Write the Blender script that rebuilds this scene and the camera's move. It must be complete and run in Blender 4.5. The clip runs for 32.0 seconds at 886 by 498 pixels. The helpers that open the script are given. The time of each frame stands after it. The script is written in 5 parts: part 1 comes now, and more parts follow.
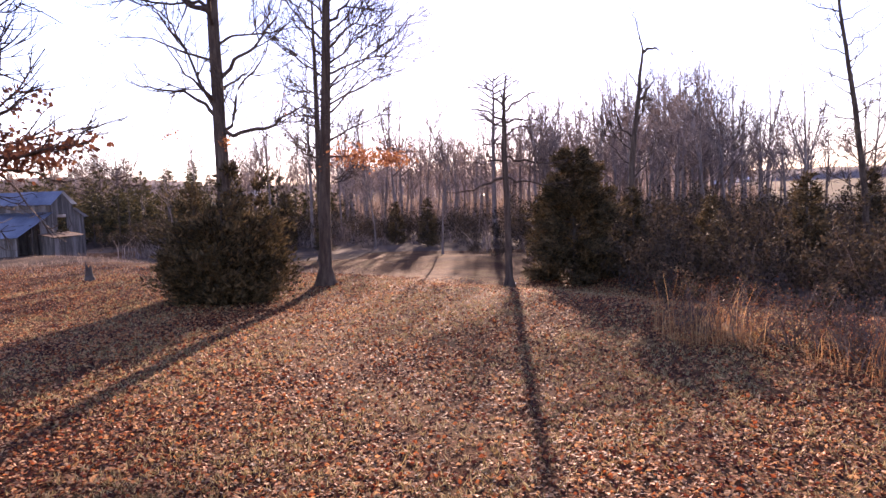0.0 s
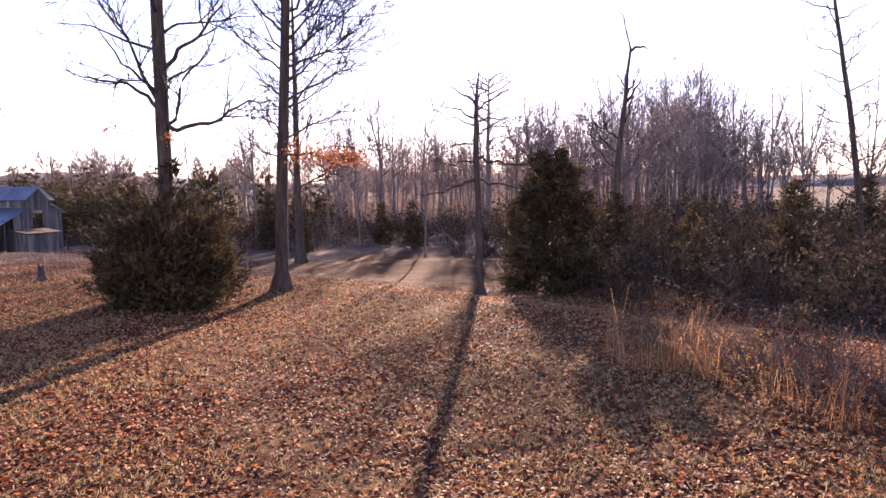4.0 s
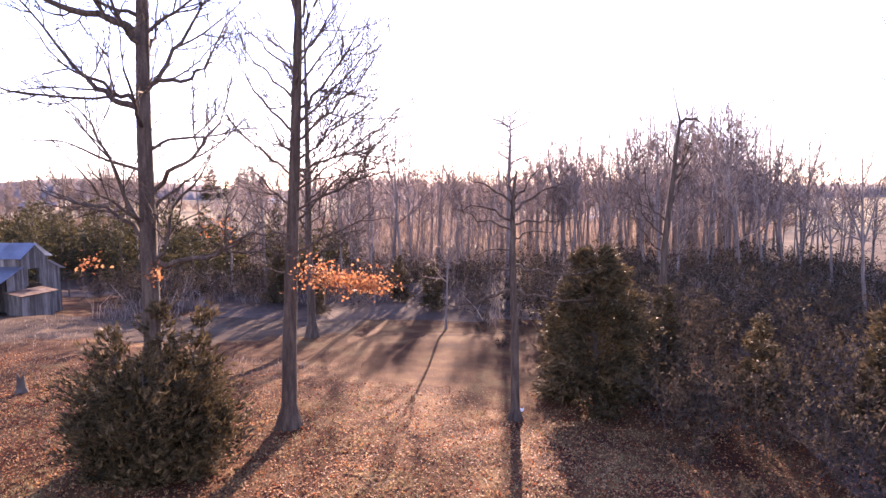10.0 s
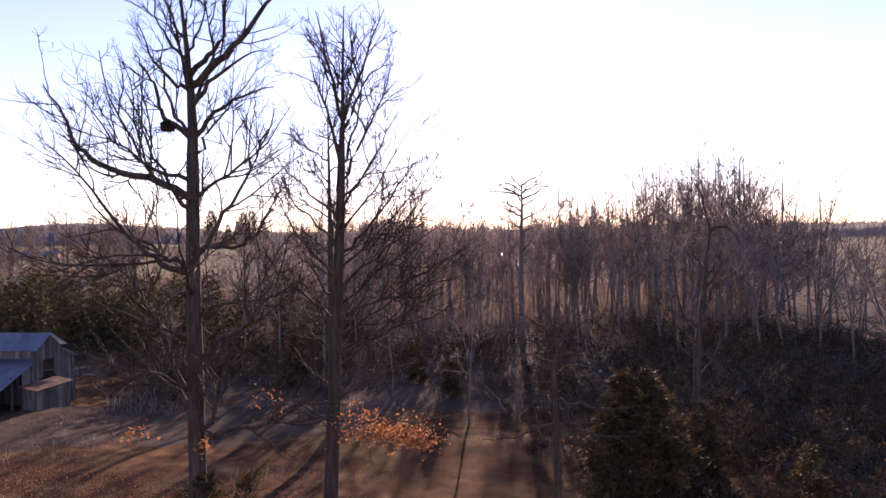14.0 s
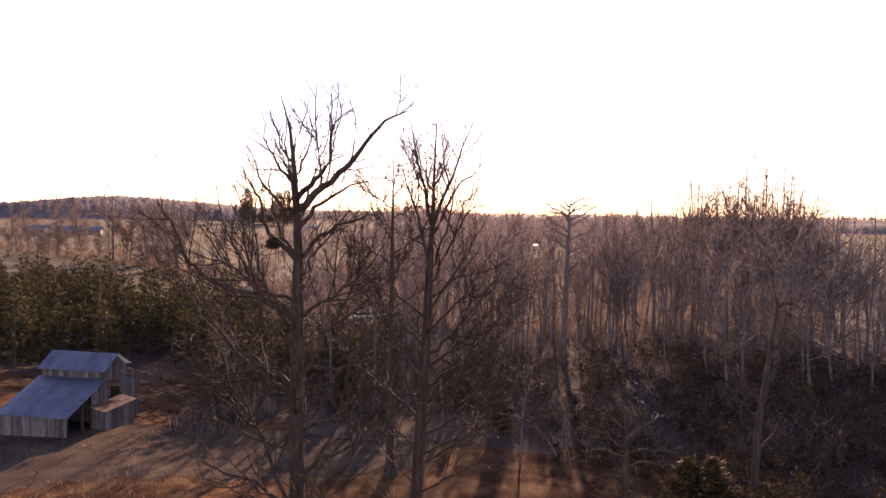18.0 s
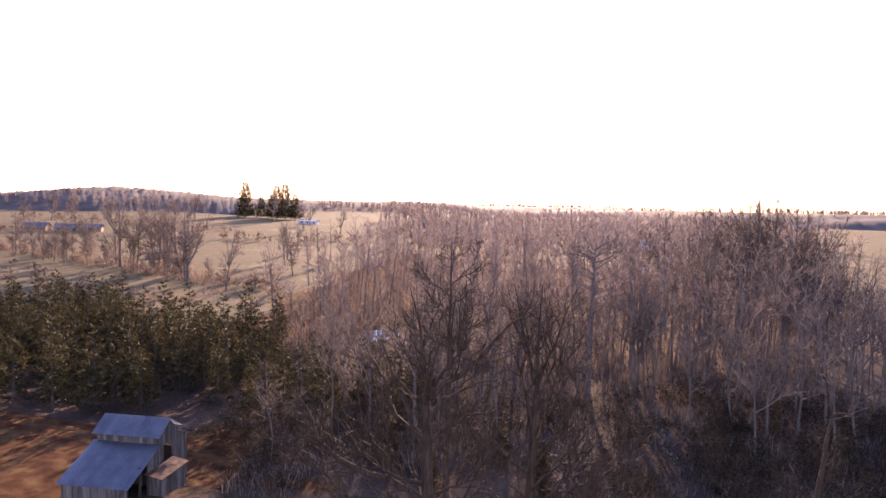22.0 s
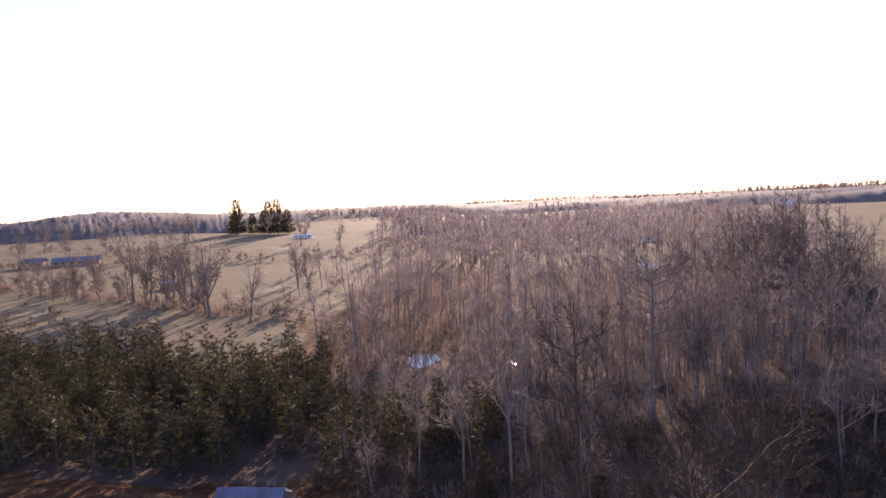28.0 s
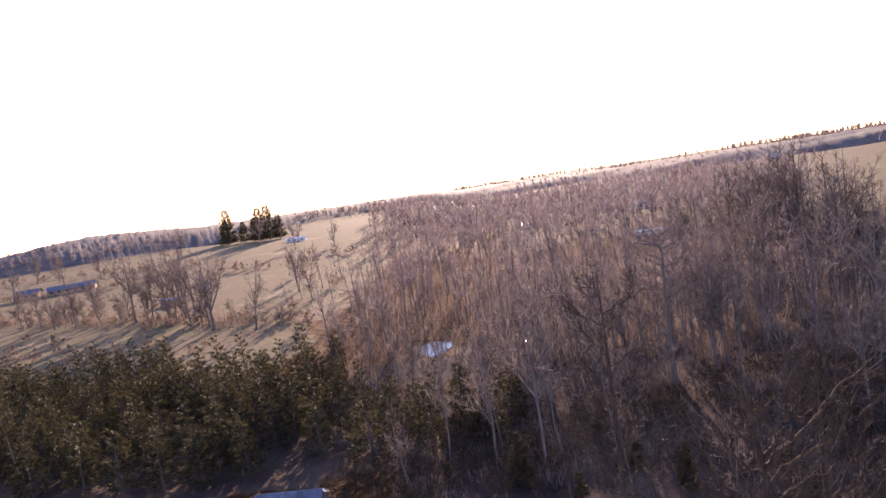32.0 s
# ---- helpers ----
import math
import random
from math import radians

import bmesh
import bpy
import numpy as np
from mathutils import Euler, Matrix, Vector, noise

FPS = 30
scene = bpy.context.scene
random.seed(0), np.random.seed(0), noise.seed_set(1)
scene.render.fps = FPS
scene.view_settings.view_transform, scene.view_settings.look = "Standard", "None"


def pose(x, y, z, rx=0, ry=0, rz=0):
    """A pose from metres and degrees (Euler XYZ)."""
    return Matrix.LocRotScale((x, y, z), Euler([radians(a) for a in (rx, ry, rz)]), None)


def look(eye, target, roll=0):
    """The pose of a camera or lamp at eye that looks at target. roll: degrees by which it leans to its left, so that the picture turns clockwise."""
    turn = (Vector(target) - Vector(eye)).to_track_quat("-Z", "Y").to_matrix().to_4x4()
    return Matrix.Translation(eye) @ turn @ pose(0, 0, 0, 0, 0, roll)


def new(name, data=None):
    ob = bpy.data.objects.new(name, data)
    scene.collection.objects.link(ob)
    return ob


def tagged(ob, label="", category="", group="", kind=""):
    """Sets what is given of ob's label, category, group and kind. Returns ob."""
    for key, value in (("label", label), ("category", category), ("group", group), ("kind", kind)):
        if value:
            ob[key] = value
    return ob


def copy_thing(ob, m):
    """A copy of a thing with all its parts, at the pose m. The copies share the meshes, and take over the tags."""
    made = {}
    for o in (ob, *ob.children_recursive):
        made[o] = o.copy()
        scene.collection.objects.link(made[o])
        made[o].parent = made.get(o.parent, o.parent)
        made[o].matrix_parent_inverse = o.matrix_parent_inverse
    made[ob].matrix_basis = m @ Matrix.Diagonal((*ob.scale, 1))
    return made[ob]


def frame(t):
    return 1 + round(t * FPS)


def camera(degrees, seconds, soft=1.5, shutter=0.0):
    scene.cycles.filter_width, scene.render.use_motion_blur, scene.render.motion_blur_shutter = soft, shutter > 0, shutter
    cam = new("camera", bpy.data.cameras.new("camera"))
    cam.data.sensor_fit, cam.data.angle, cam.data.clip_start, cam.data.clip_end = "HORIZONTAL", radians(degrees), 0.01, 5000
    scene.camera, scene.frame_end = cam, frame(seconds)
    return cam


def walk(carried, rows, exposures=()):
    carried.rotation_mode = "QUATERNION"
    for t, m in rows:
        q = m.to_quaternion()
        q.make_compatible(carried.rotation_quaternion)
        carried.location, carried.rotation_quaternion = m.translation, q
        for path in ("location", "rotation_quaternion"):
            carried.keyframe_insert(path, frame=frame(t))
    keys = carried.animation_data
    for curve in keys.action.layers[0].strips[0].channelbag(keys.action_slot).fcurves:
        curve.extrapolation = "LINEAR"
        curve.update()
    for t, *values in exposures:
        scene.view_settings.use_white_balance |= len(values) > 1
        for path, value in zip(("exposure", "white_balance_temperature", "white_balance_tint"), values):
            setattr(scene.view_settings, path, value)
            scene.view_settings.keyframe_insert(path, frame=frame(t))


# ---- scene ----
cam = camera(68.0, 32.0)
PATH = [
    (0, (2.54, -0.323, 4.355), (2.286, 1.653, 4.187), -1.9),
    (0.5, (2.901, -0.081, 4.327), (2.648, 1.896, 4.154), -1.8),
    (1, (3.224, 0.269, 4.541), (2.969, 2.246, 4.381), -1.5),
    (1.5, (3.443, 0.727, 4.599), (3.178, 2.704, 4.447), -0.7),
    (2, (3.792, 1.015, 4.541), (3.53, 2.993, 4.399), -1.0),
    (2.5, (4.045, 1.097, 4.396), (3.782, 3.074, 4.244), -0.9),
    (3, (4.108, 1.316, 4.289), (3.834, 3.29, 4.121), -1.0),
    (3.5, (4.244, 1.594, 4.325), (3.971, 3.568, 4.164), -1.0),
    (5.5, (4.46, 2.612, 4.817), (4.181, 4.583, 4.621), -1.0),
    (6, (4.439, 3.101, 5.401), (4.15, 5.069, 5.198), -0.8),
    (6.5, (4.336, 3.576, 6.023), (4.04, 5.543, 5.821), -0.6),
    (7, (4.169, 4.1, 6.489), (3.87, 6.068, 6.297), -0.4),
    (7.5, (3.932, 4.735, 7.022), (3.623, 6.708, 6.909), -0.6),
    (8, (3.738, 4.995, 7.42), (3.433, 6.965, 7.256), -0.5),
    (8.5, (3.527, 5.338, 7.818), (3.226, 7.306, 7.628), -1.0),
    (9, (3.288, 5.739, 8.384), (2.982, 7.707, 8.207), -1.3),
    (9.5, (3.019, 6.114, 8.851), (2.707, 8.082, 8.678), -1.1),
    (10, (2.887, 6.41, 9.337), (2.579, 8.381, 9.185), -0.6),
    (10.5, (2.633, 6.694, 9.844), (2.327, 8.665, 9.706), -1.5),
    (11, (2.358, 6.911, 10.366), (2.043, 8.883, 10.26), -1.5),
    (11.5, (2.12, 6.984, 10.765), (1.807, 8.957, 10.67), -1.5),
    (12, (1.922, 6.954, 11.265), (1.611, 8.929, 11.188), -1.0),
    (12.5, (1.754, 6.968, 11.925), (1.444, 8.942, 11.86), -1.1),
    (13, (1.425, 6.972, 12.36), (1.12, 8.947, 12.303), -1.8),
    (13.5, (1.27, 6.878, 12.951), (0.961, 8.854, 12.91), -1.1),
    (14, (1.033, 6.694, 13.609), (0.729, 8.671, 13.574), -1.0),
    (14.5, (0.735, 6.441, 14.199), (0.426, 8.417, 14.171), -1.2),
    (16.5, (-0.19, 6.925, 16.626), (-0.583, 8.886, 16.591), 0.8),
    (17, (-0.473, 6.444, 17.321), (-0.87, 8.403, 17.26), 1.0),
    (17.5, (-0.813, 6.05, 18.026), (-1.207, 8.009, 17.937), 1.1),
    (18, (-1.166, 5.713, 18.824), (-1.557, 7.672, 18.726), 0.9),
    (18.5, (-1.445, 5.184, 19.735), (-1.837, 7.142, 19.628), 1.3),
    (19, (-1.863, 4.882, 20.637), (-2.246, 6.842, 20.514), 1.1),
    (19.5, (-2.332, 4.649, 21.56), (-2.705, 6.609, 21.43), 1.5),
    (20, (-2.846, 4.137, 22.554), (-3.211, 6.1, 22.438), 1.8),
    (20.5, (-3.514, 3.916, 23.482), (-3.879, 5.878, 23.357), 1.6),
    (21, (-4.228, 3.856, 24.425), (-4.589, 5.818, 24.276), 2.2),
    (21.5, (-5.07, 3.786, 25.499), (-5.436, 5.748, 25.362), 1.6),
    (22, (-5.932, 3.635, 26.571), (-6.3, 5.596, 26.432), 1.3),
    (22.5, (-6.952, 3.575, 27.692), (-7.337, 5.532, 27.535), 2.0),
    (23, (-8.036, 3.455, 28.781), (-8.426, 5.412, 28.643), 1.4),
    (23.5, (-9.051, 3.153, 29.63), (-9.45, 5.11, 29.528), 0.3),
    (24, (-9.996, 3.034, 30.341), (-10.384, 4.993, 30.235), 0.7),
    (24.5, (-10.948, 3.042, 30.907), (-11.327, 5.001, 30.771), 0.5),
    (25, (-11.949, 2.797, 31.312), (-12.317, 4.759, 31.186), 0.1),
    (25.5, (-12.941, 2.425, 31.375), (-13.31, 4.387, 31.252), 0.3),
    (27.5, (-14.958, 1.009, 32.215), (-15.32, 2.971, 32.063), -1.4),
    (28, (-16.376, 1.087, 32.342), (-16.694, 3.056, 32.194), -2.7),
    (28.5, (-17.66, 0.604, 32.359), (-17.945, 2.577, 32.194), -3.7),
    (29, (-18.574, 0.224, 32.428), (-18.825, 2.201, 32.264), -4.8),
    (29.5, (-19.12, 0.086, 32.501), (-19.351, 2.065, 32.332), -5.2),
    (30, (-19.482, 0.048, 32.379), (-19.679, 2.033, 32.235), -5.9),
    (30.5, (-19.653, 0.068, 32.264), (-19.848, 2.052, 32.109), -6.7),
    (31, (-19.549, 0.347, 32.151), (-19.767, 2.326, 31.958), -7.4),
    (31.5, (-19.106, 1.009, 32.077), (-19.363, 2.983, 31.886), -7.9),
    (32, (-18.501, 1.473, 32.042), (-18.798, 3.442, 31.857), -8.7),
]
EXPOSURES = [(0, 2.1, 7350, 34), (3.5, 2.1, 7350, 34), (6, 2.65, 7350, 36), (7.4, 2.75, 7350, 36), (8.0, 2.05, 7350, 35), (9, 2.85, 7350, 35), (10, 2.85, 7350, 35), (11, 2.45, 7250, 34), (13, 1.45, 7250, 33), (14.5, 1.3, 7350, 33), (17, 1.15, 9100, 37), (18, 1.55, 9100, 37), (19, 1.95, 8800, 36), (22, 1.95, 7850, 33), (23, 1.8, 7450, 30), (25, 1.55, 7050, 26), (32, 1.8, 7250, 28)]
walk(cam, [(t, look(eye, target, roll)) for t, eye, target, roll in PATH], EXPOSURES)
# ---- light ----
SUN_AZ, SUN_EL = radians(-2.9), radians(14.2)
world = bpy.data.worlds.new("world")
scene.world = world
world.use_nodes = True
wn = world.node_tree
sky = wn.nodes.new("ShaderNodeTexSky")
sky.sky_type, sky.sun_disc = "NISHITA", False
sky.sun_elevation, sky.sun_rotation = SUN_EL, SUN_AZ
sky.air_density, sky.dust_density, sky.ozone_density = 1.0, 0.05, 3.2
tint = wn.nodes.new("ShaderNodeMixRGB")
tint.blend_type, tint.inputs[0].default_value = "MULTIPLY", 1.0
tint.inputs[2].default_value = (1.07, 0.90, 1.03, 1)
wn.links.new(sky.outputs[0], tint.inputs[1])
wn.links.new(tint.outputs[0], wn.nodes["Background"].inputs[0])
wn.nodes["Background"].inputs[1].default_value = 0.13
sun = new("sun", bpy.data.lights.new("sun", "SUN"))
sun.data.energy, sun.data.angle, sun.data.color = 5.0, radians(0.6), (1.0, 0.86, 0.70)
sun.matrix_world = look((0, 0, 60), (-math.sin(SUN_AZ), -math.cos(SUN_AZ), 60 - math.tan(SUN_EL)))


# ---- materials ----
def material(name, cols, scale=4.0, rough=0.85, bump=0.3, metal=0.0, translucent=0.0, island=0.0, detail_scale=None, coords="Object", fine=0.5, stretch=(1, 1, 1), gloss=0.1):
    """Colour from two noises between the given colours, with grain, relief and variation from piece to piece."""
    m = bpy.data.materials.new(name)
    m.use_nodes = True
    n, l = m.node_tree.nodes, m.node_tree.links
    b = n["Principled BSDF"]
    tc = n.new("ShaderNodeTexCoord")
    mp = n.new("ShaderNodeMapping")
    mp.inputs["Scale"].default_value = stretch
    l.new(tc.outputs[coords], mp.inputs[0])
    big, small = n.new("ShaderNodeTexNoise"), n.new("ShaderNodeTexNoise")
    big.inputs["Scale"].default_value, small.inputs["Scale"].default_value = scale, detail_scale or scale * 9
    big.inputs["Detail"].default_value, small.inputs["Detail"].default_value = 5, 3
    l.new(mp.outputs[0], big.inputs[0])
    l.new(mp.outputs[0], small.inputs[0])
    mix = n.new("ShaderNodeMath")
    mix.operation = "MULTIPLY_ADD"
    l.new(small.outputs[0], mix.inputs[0])
    mix.inputs[1].default_value = fine
    sub = n.new("ShaderNodeMath")
    sub.operation = "SUBTRACT"
    l.new(big.outputs[0], sub.inputs[0])
    sub.inputs[1].default_value = fine / 2
    l.new(sub.outputs[0], mix.inputs[2])
    value = mix.outputs[0]
    if island:
        geo = n.new("ShaderNodeNewGeometry")
        info = n.new("ShaderNodeObjectInfo")
        add = n.new("ShaderNodeMath")
        add.operation = "ADD"
        l.new(geo.outputs["Random Per Island"], add.inputs[0])
        l.new(info.outputs["Random"], add.inputs[1])
        fr = n.new("ShaderNodeMath")
        fr.operation = "FRACT"
        l.new(add.outputs[0], fr.inputs[0])
        ma = n.new("ShaderNodeMath")
        ma.operation = "MULTIPLY_ADD"
        l.new(fr.outputs[0], ma.inputs[0])
        ma.inputs[1].default_value = island
        s2 = n.new("ShaderNodeMath")
        s2.operation = "SUBTRACT"
        l.new(value, s2.inputs[0])
        s2.inputs[1].default_value = island / 2
        l.new(s2.outputs[0], ma.inputs[2])
        value = ma.outputs[0]
    ramp = n.new("ShaderNodeValToRGB")
    el = ramp.color_ramp.elements
    el[0].position, el[1].position = 0.25, 0.75
    el[0].color, el[1].color = (*cols[0], 1), (*cols[-1], 1)
    for i, c in enumerate(cols[1:-1], 1):
        e = el.new(0.25 + 0.5 * i / (len(cols) - 1))
        e.color = (*c, 1)
    l.new(value, ramp.inputs[0])
    l.new(ramp.outputs[0], b.inputs["Base Color"])
    b.inputs["Roughness"].default_value, b.inputs["Metallic"].default_value = rough, metal
    b.inputs["Specular IOR Level"].default_value = gloss
    if bump:
        bp = n.new("ShaderNodeBump")
        bp.inputs["Strength"].default_value = bump
        bp.inputs["Distance"].default_value = 0.05
        l.new(mix.outputs[0], bp.inputs["Height"])
        l.new(bp.outputs[0], b.inputs["Normal"])
    if translucent:
        tr = n.new("ShaderNodeBsdfTranslucent")
        l.new(ramp.outputs[0], tr.inputs[0])
        ms = n.new("ShaderNodeMixShader")
        ms.inputs[0].default_value = translucent
        l.new(b.outputs[0], ms.inputs[1])
        l.new(tr.outputs[0], ms.inputs[2])
        l.new(ms.outputs[0], n["Material Output"].inputs[0])
    return m


M_YARD = material("leaf_strewn_turf", [(0.03, 0.012, 0.008), (0.07, 0.028, 0.015), (0.12, 0.056, 0.026), (0.17, 0.115, 0.052)], 0.5, 0.95, 1.0, detail_scale=22, fine=1.0, gloss=0.03)
M_FLOOR = material("forest_floor", [(0.04, 0.028, 0.023), (0.08, 0.055, 0.044), (0.12, 0.086, 0.068)], 0.12, 0.95, 0.8, detail_scale=3, fine=0.7, gloss=0.02)
M_FIELD = material("dry_pasture", [(0.10, 0.078, 0.052), (0.19, 0.14, 0.092), (0.13, 0.115, 0.068), (0.27, 0.2, 0.135)], 0.035, 0.95, 0.6, detail_scale=0.5, fine=0.7, gloss=0.02)
M_DIRT = material("bare_lane", [(0.04, 0.028, 0.021), (0.075, 0.052, 0.038), (0.12, 0.085, 0.058)], 0.4, 0.95, 0.9, detail_scale=14, fine=0.8, gloss=0.02)
M_BARK = material("oak_bark", [(0.035, 0.025, 0.02), (0.075, 0.053, 0.04), (0.13, 0.098, 0.072)], 2.2, 0.9, 0.9, stretch=(3, 3, 0.5))
M_TWIG = material("bare_twigs", [(0.06, 0.044, 0.037), (0.135, 0.098, 0.08)], 1.5, 0.8, 0.0, translucent=0.12)
# deep and far twigs: paler than near ones, distance haze put into the colour
M_HAZETWIG = material("haze_paled_twigs", [(0.15, 0.11, 0.10), (0.25, 0.195, 0.18), (0.36, 0.295, 0.275)], 1.0, 0.8, 0.0, translucent=0.35, island=0.6)
M_SCRUB = material("scrub_stems", [(0.11, 0.073, 0.06), (0.20, 0.142, 0.113), (0.30, 0.225, 0.18)], 0.3, 0.8, 0.0, translucent=0.4, island=0.6)
M_NEARTWIG = material("thicket_twigs", [(0.10, 0.073, 0.064), (0.19, 0.145, 0.125), (0.30, 0.235, 0.205)], 1.0, 0.75, 0.0, translucent=0.2, island=0.6, gloss=0.08)
M_WOODBARK = material("wood_bark", [(0.10, 0.077, 0.067), (0.23, 0.185, 0.162)], 1.2, 0.9, 0.6, stretch=(3, 3, 0.5))
M_OAKLEAF = material("withered_oak_leaf", [(0.18, 0.06, 0.028), (0.34, 0.13, 0.055), (0.42, 0.20, 0.09)], 3, 0.6, 0.2, translucent=0.4, island=0.6)
M_LITTER = material("fallen_leaf", [(0.045, 0.014, 0.010), (0.21, 0.048, 0.020), (0.40, 0.115, 0.033), (0.48, 0.25, 0.115)], 3, 0.65, 0.2, translucent=0.3, island=1.0, gloss=0.12)
M_BROWNLEAF = material("dead_brown_leaf", [(0.09, 0.035, 0.022), (0.17, 0.065, 0.035), (0.25, 0.10, 0.05)], 3, 0.6, 0.2, translucent=0.2, island=0.6)
M_GRASS = material("dead_grass", [(0.24, 0.15, 0.065), (0.40, 0.27, 0.12), (0.36, 0.28, 0.13)], 2, 0.7, 0.0, translucent=0.35, island=0.7)
M_TUFT = material("tan_turf", [(0.18, 0.12, 0.05), (0.33, 0.235, 0.105), (0.42, 0.33, 0.175)], 2, 0.7, 0.0, translucent=0.35, island=0.7)
M_SEDGE = material("broomsedge_straw", [(0.24, 0.10, 0.04), (0.42, 0.20, 0.08), (0.50, 0.30, 0.14)], 2, 0.6, 0.0, translucent=0.4, island=0.7)
M_CEDAR = material("cedar_sprays", [(0.03, 0.024, 0.013), (0.07, 0.052, 0.025), (0.15, 0.10, 0.05)], 0.9, 0.7, 0.0, translucent=0.2, island=0.6)
M_PINE = material("pine_needles", [(0.022, 0.022, 0.013), (0.045, 0.041, 0.02), (0.12, 0.09, 0.036)], 0.4, 0.7, 0.0, translucent=0.25, island=0.6)
M_BRUSH = material("thicket_leaves", [(0.025, 0.02, 0.014), (0.05, 0.038, 0.024), (0.095, 0.064, 0.04)], 1.0, 0.8, 0.0, translucent=0.2, island=0.6, gloss=0.03)
M_TIN = material("weathered_tin", [(0.22, 0.25, 0.31), (0.36, 0.40, 0.48)], 0.8, 0.42, 0.15, metal=0.7, island=0.25)
M_RUST = material("rusted_tin", [(0.07, 0.038, 0.027), (0.12, 0.075, 0.058), (0.17, 0.13, 0.11)], 1.5, 0.95, 0.2)
M_BOARD = material("grey_barn_board", [(0.07, 0.062, 0.056), (0.13, 0.116, 0.106), (0.22, 0.2, 0.186)], 1.6, 0.9, 0.6, island=0.45, stretch=(4, 4, 0.5))
M_DARKWOOD = material("dark_timber", [(0.05, 0.04, 0.035), (0.11, 0.09, 0.075)], 2.0, 0.9, 0.5)
M_WATER = material("still_water", [(0.02, 0.025, 0.025), (0.04, 0.045, 0.04)], 0.5, 0.035, 0.02, gloss=0.5)
M_ROOFFAR = material("pale_metal_roof", [(0.66, 0.68, 0.70), (0.8, 0.82, 0.84)], 0.5, 0.25, 0.0, metal=0.6)
M_WALLFAR = material("painted_siding", [(0.55, 0.53, 0.50), (0.72, 0.70, 0.67)], 0.4, 0.8, 0.1)
M_BRICKFAR = material("brown_wall", [(0.22, 0.14, 0.10), (0.33, 0.22, 0.17)], 0.6, 0.9, 0.1)
M_GLASS = material("dark_window_glass", [(0.03, 0.035, 0.04), (0.05, 0.055, 0.06)], 0.5, 0.08, 0.0)
M_PLASTIC = material("white_plastic", [(0.75, 0.75, 0.73), (0.85, 0.85, 0.83)], 3.0, 0.4, 0.0)
M_HILL = material("far_wooded_hill", [(0.11, 0.086, 0.078), (0.185, 0.148, 0.134)], 0.02, 0.95, 0.0, detail_scale=0.08, fine=0.7)


# ---- building helpers ----
def part(name, bm, mat, parent=None, label=""):
    me = bpy.data.meshes.new(name)
    bm.to_mesh(me)
    bm.free()
    me.materials.append(mat)
    ob = new(name, me)
    ob.parent = parent
    if label:
        tagged(ob, label)
    return ob


def raw(name, verts, faces, mat, parent=None, smooth=False, label=""):
    """A mesh object from arrays of vertices and of faces with one corner count."""
    me = bpy.data.meshes.new(name)
    verts, faces = np.asarray(verts, np.float32), np.asarray(faces, np.int32)
    k = faces.shape[1]
    me.vertices.add(len(verts))
    me.vertices.foreach_set("co", verts.ravel())
    me.loops.add(faces.size)
    me.loops.foreach_set("vertex_index", faces.ravel())
    me.polygons.add(len(faces))
    me.polygons.foreach_set("loop_start", np.arange(0, faces.size, k, dtype=np.int32))
    me.polygons.foreach_set("loop_total", np.full(len(faces), k, np.int32))
    me.polygons.foreach_set("use_smooth", np.full(len(faces), smooth))
    me.update(calc_edges=True)
    me.materials.append(mat)
    ob = new(name, me)
    ob.parent = parent
    if label:
        tagged(ob, label)
    return ob


def box(bm, x, y, z, sx, sy, sz, rot=None, bevel=0.0):
    """A box centred on x, y with its foot at z."""
    r = bmesh.ops.create_cube(bm, size=1)
    m = Matrix.Translation((x, y, z + sz / 2)) @ (rot or Matrix()) @ Matrix.Diagonal((sx, sy, sz, 1))
    bmesh.ops.transform(bm, matrix=m, verts=r["verts"])
    if bevel:
        es = list({e for v in r["verts"] for e in v.link_edges})
        bmesh.ops.bevel(bm, geom=es, offset=bevel, segments=1, affect="EDGES")


def sstep(a, b, v):
    t = np.clip((np.asarray(v, float) - a) / (b - a), 0, 1)
    return t * t * (3 - 2 * t)


def ground_z(x, y):
    """Height of the land: a yard that dips to the clearing, a low wood, and far fields that rise to a wooded knoll."""
    x, y = np.asarray(x, float), np.asarray(y, float)
    z = -1.1 * sstep(27, 40, y + 0.6 * x) - 0.6 * sstep(60, 84, y) * sstep(-20, -40, x)
    z = z + 0.3 * sstep(1, -9, x) * sstep(24, 10, y)
    z = z + 0.5 * np.exp(-((x + 5) / 7) ** 2 - ((y - 52) / 3.5) ** 2)
    r = np.hypot(x, y)
    left = sstep(0, -60, x + 0.12 * y)
    z = z + left * (4 * sstep(150, 330, r) + 7 * sstep(300, 620, r) + 2 * sstep(620, 1100, r))
    z = z + 11 * np.exp(-((x + 510) / 130) ** 2 - ((y - 690) / 130) ** 2)
    z = z + (1 - left) * (2 * sstep(250, 420, r) + 5 * sstep(420, 900, r) + 12 * sstep(900, 1700, r))
    z = z + 0.12 * np.sin(x * 0.31 + 1) * np.sin(y * 0.27) + 0.8 * np.sin(x * 0.021) * np.sin(y * 0.017 + 2) * sstep(90, 200, r)
    z = z - 0.9 * np.exp(-(((x + 44) / 5) ** 2 + ((y - 139) / 8) ** 2) ** 2)
    cx = -28.5 + 4 * np.sin((y - 120) / 9)
    return z - 0.8 * np.exp(-((x - cx) / 1.6) ** 2) * sstep(108, 118, y) * sstep(165, 150, y)


def gz(x, y):
    return float(ground_z(x, y))


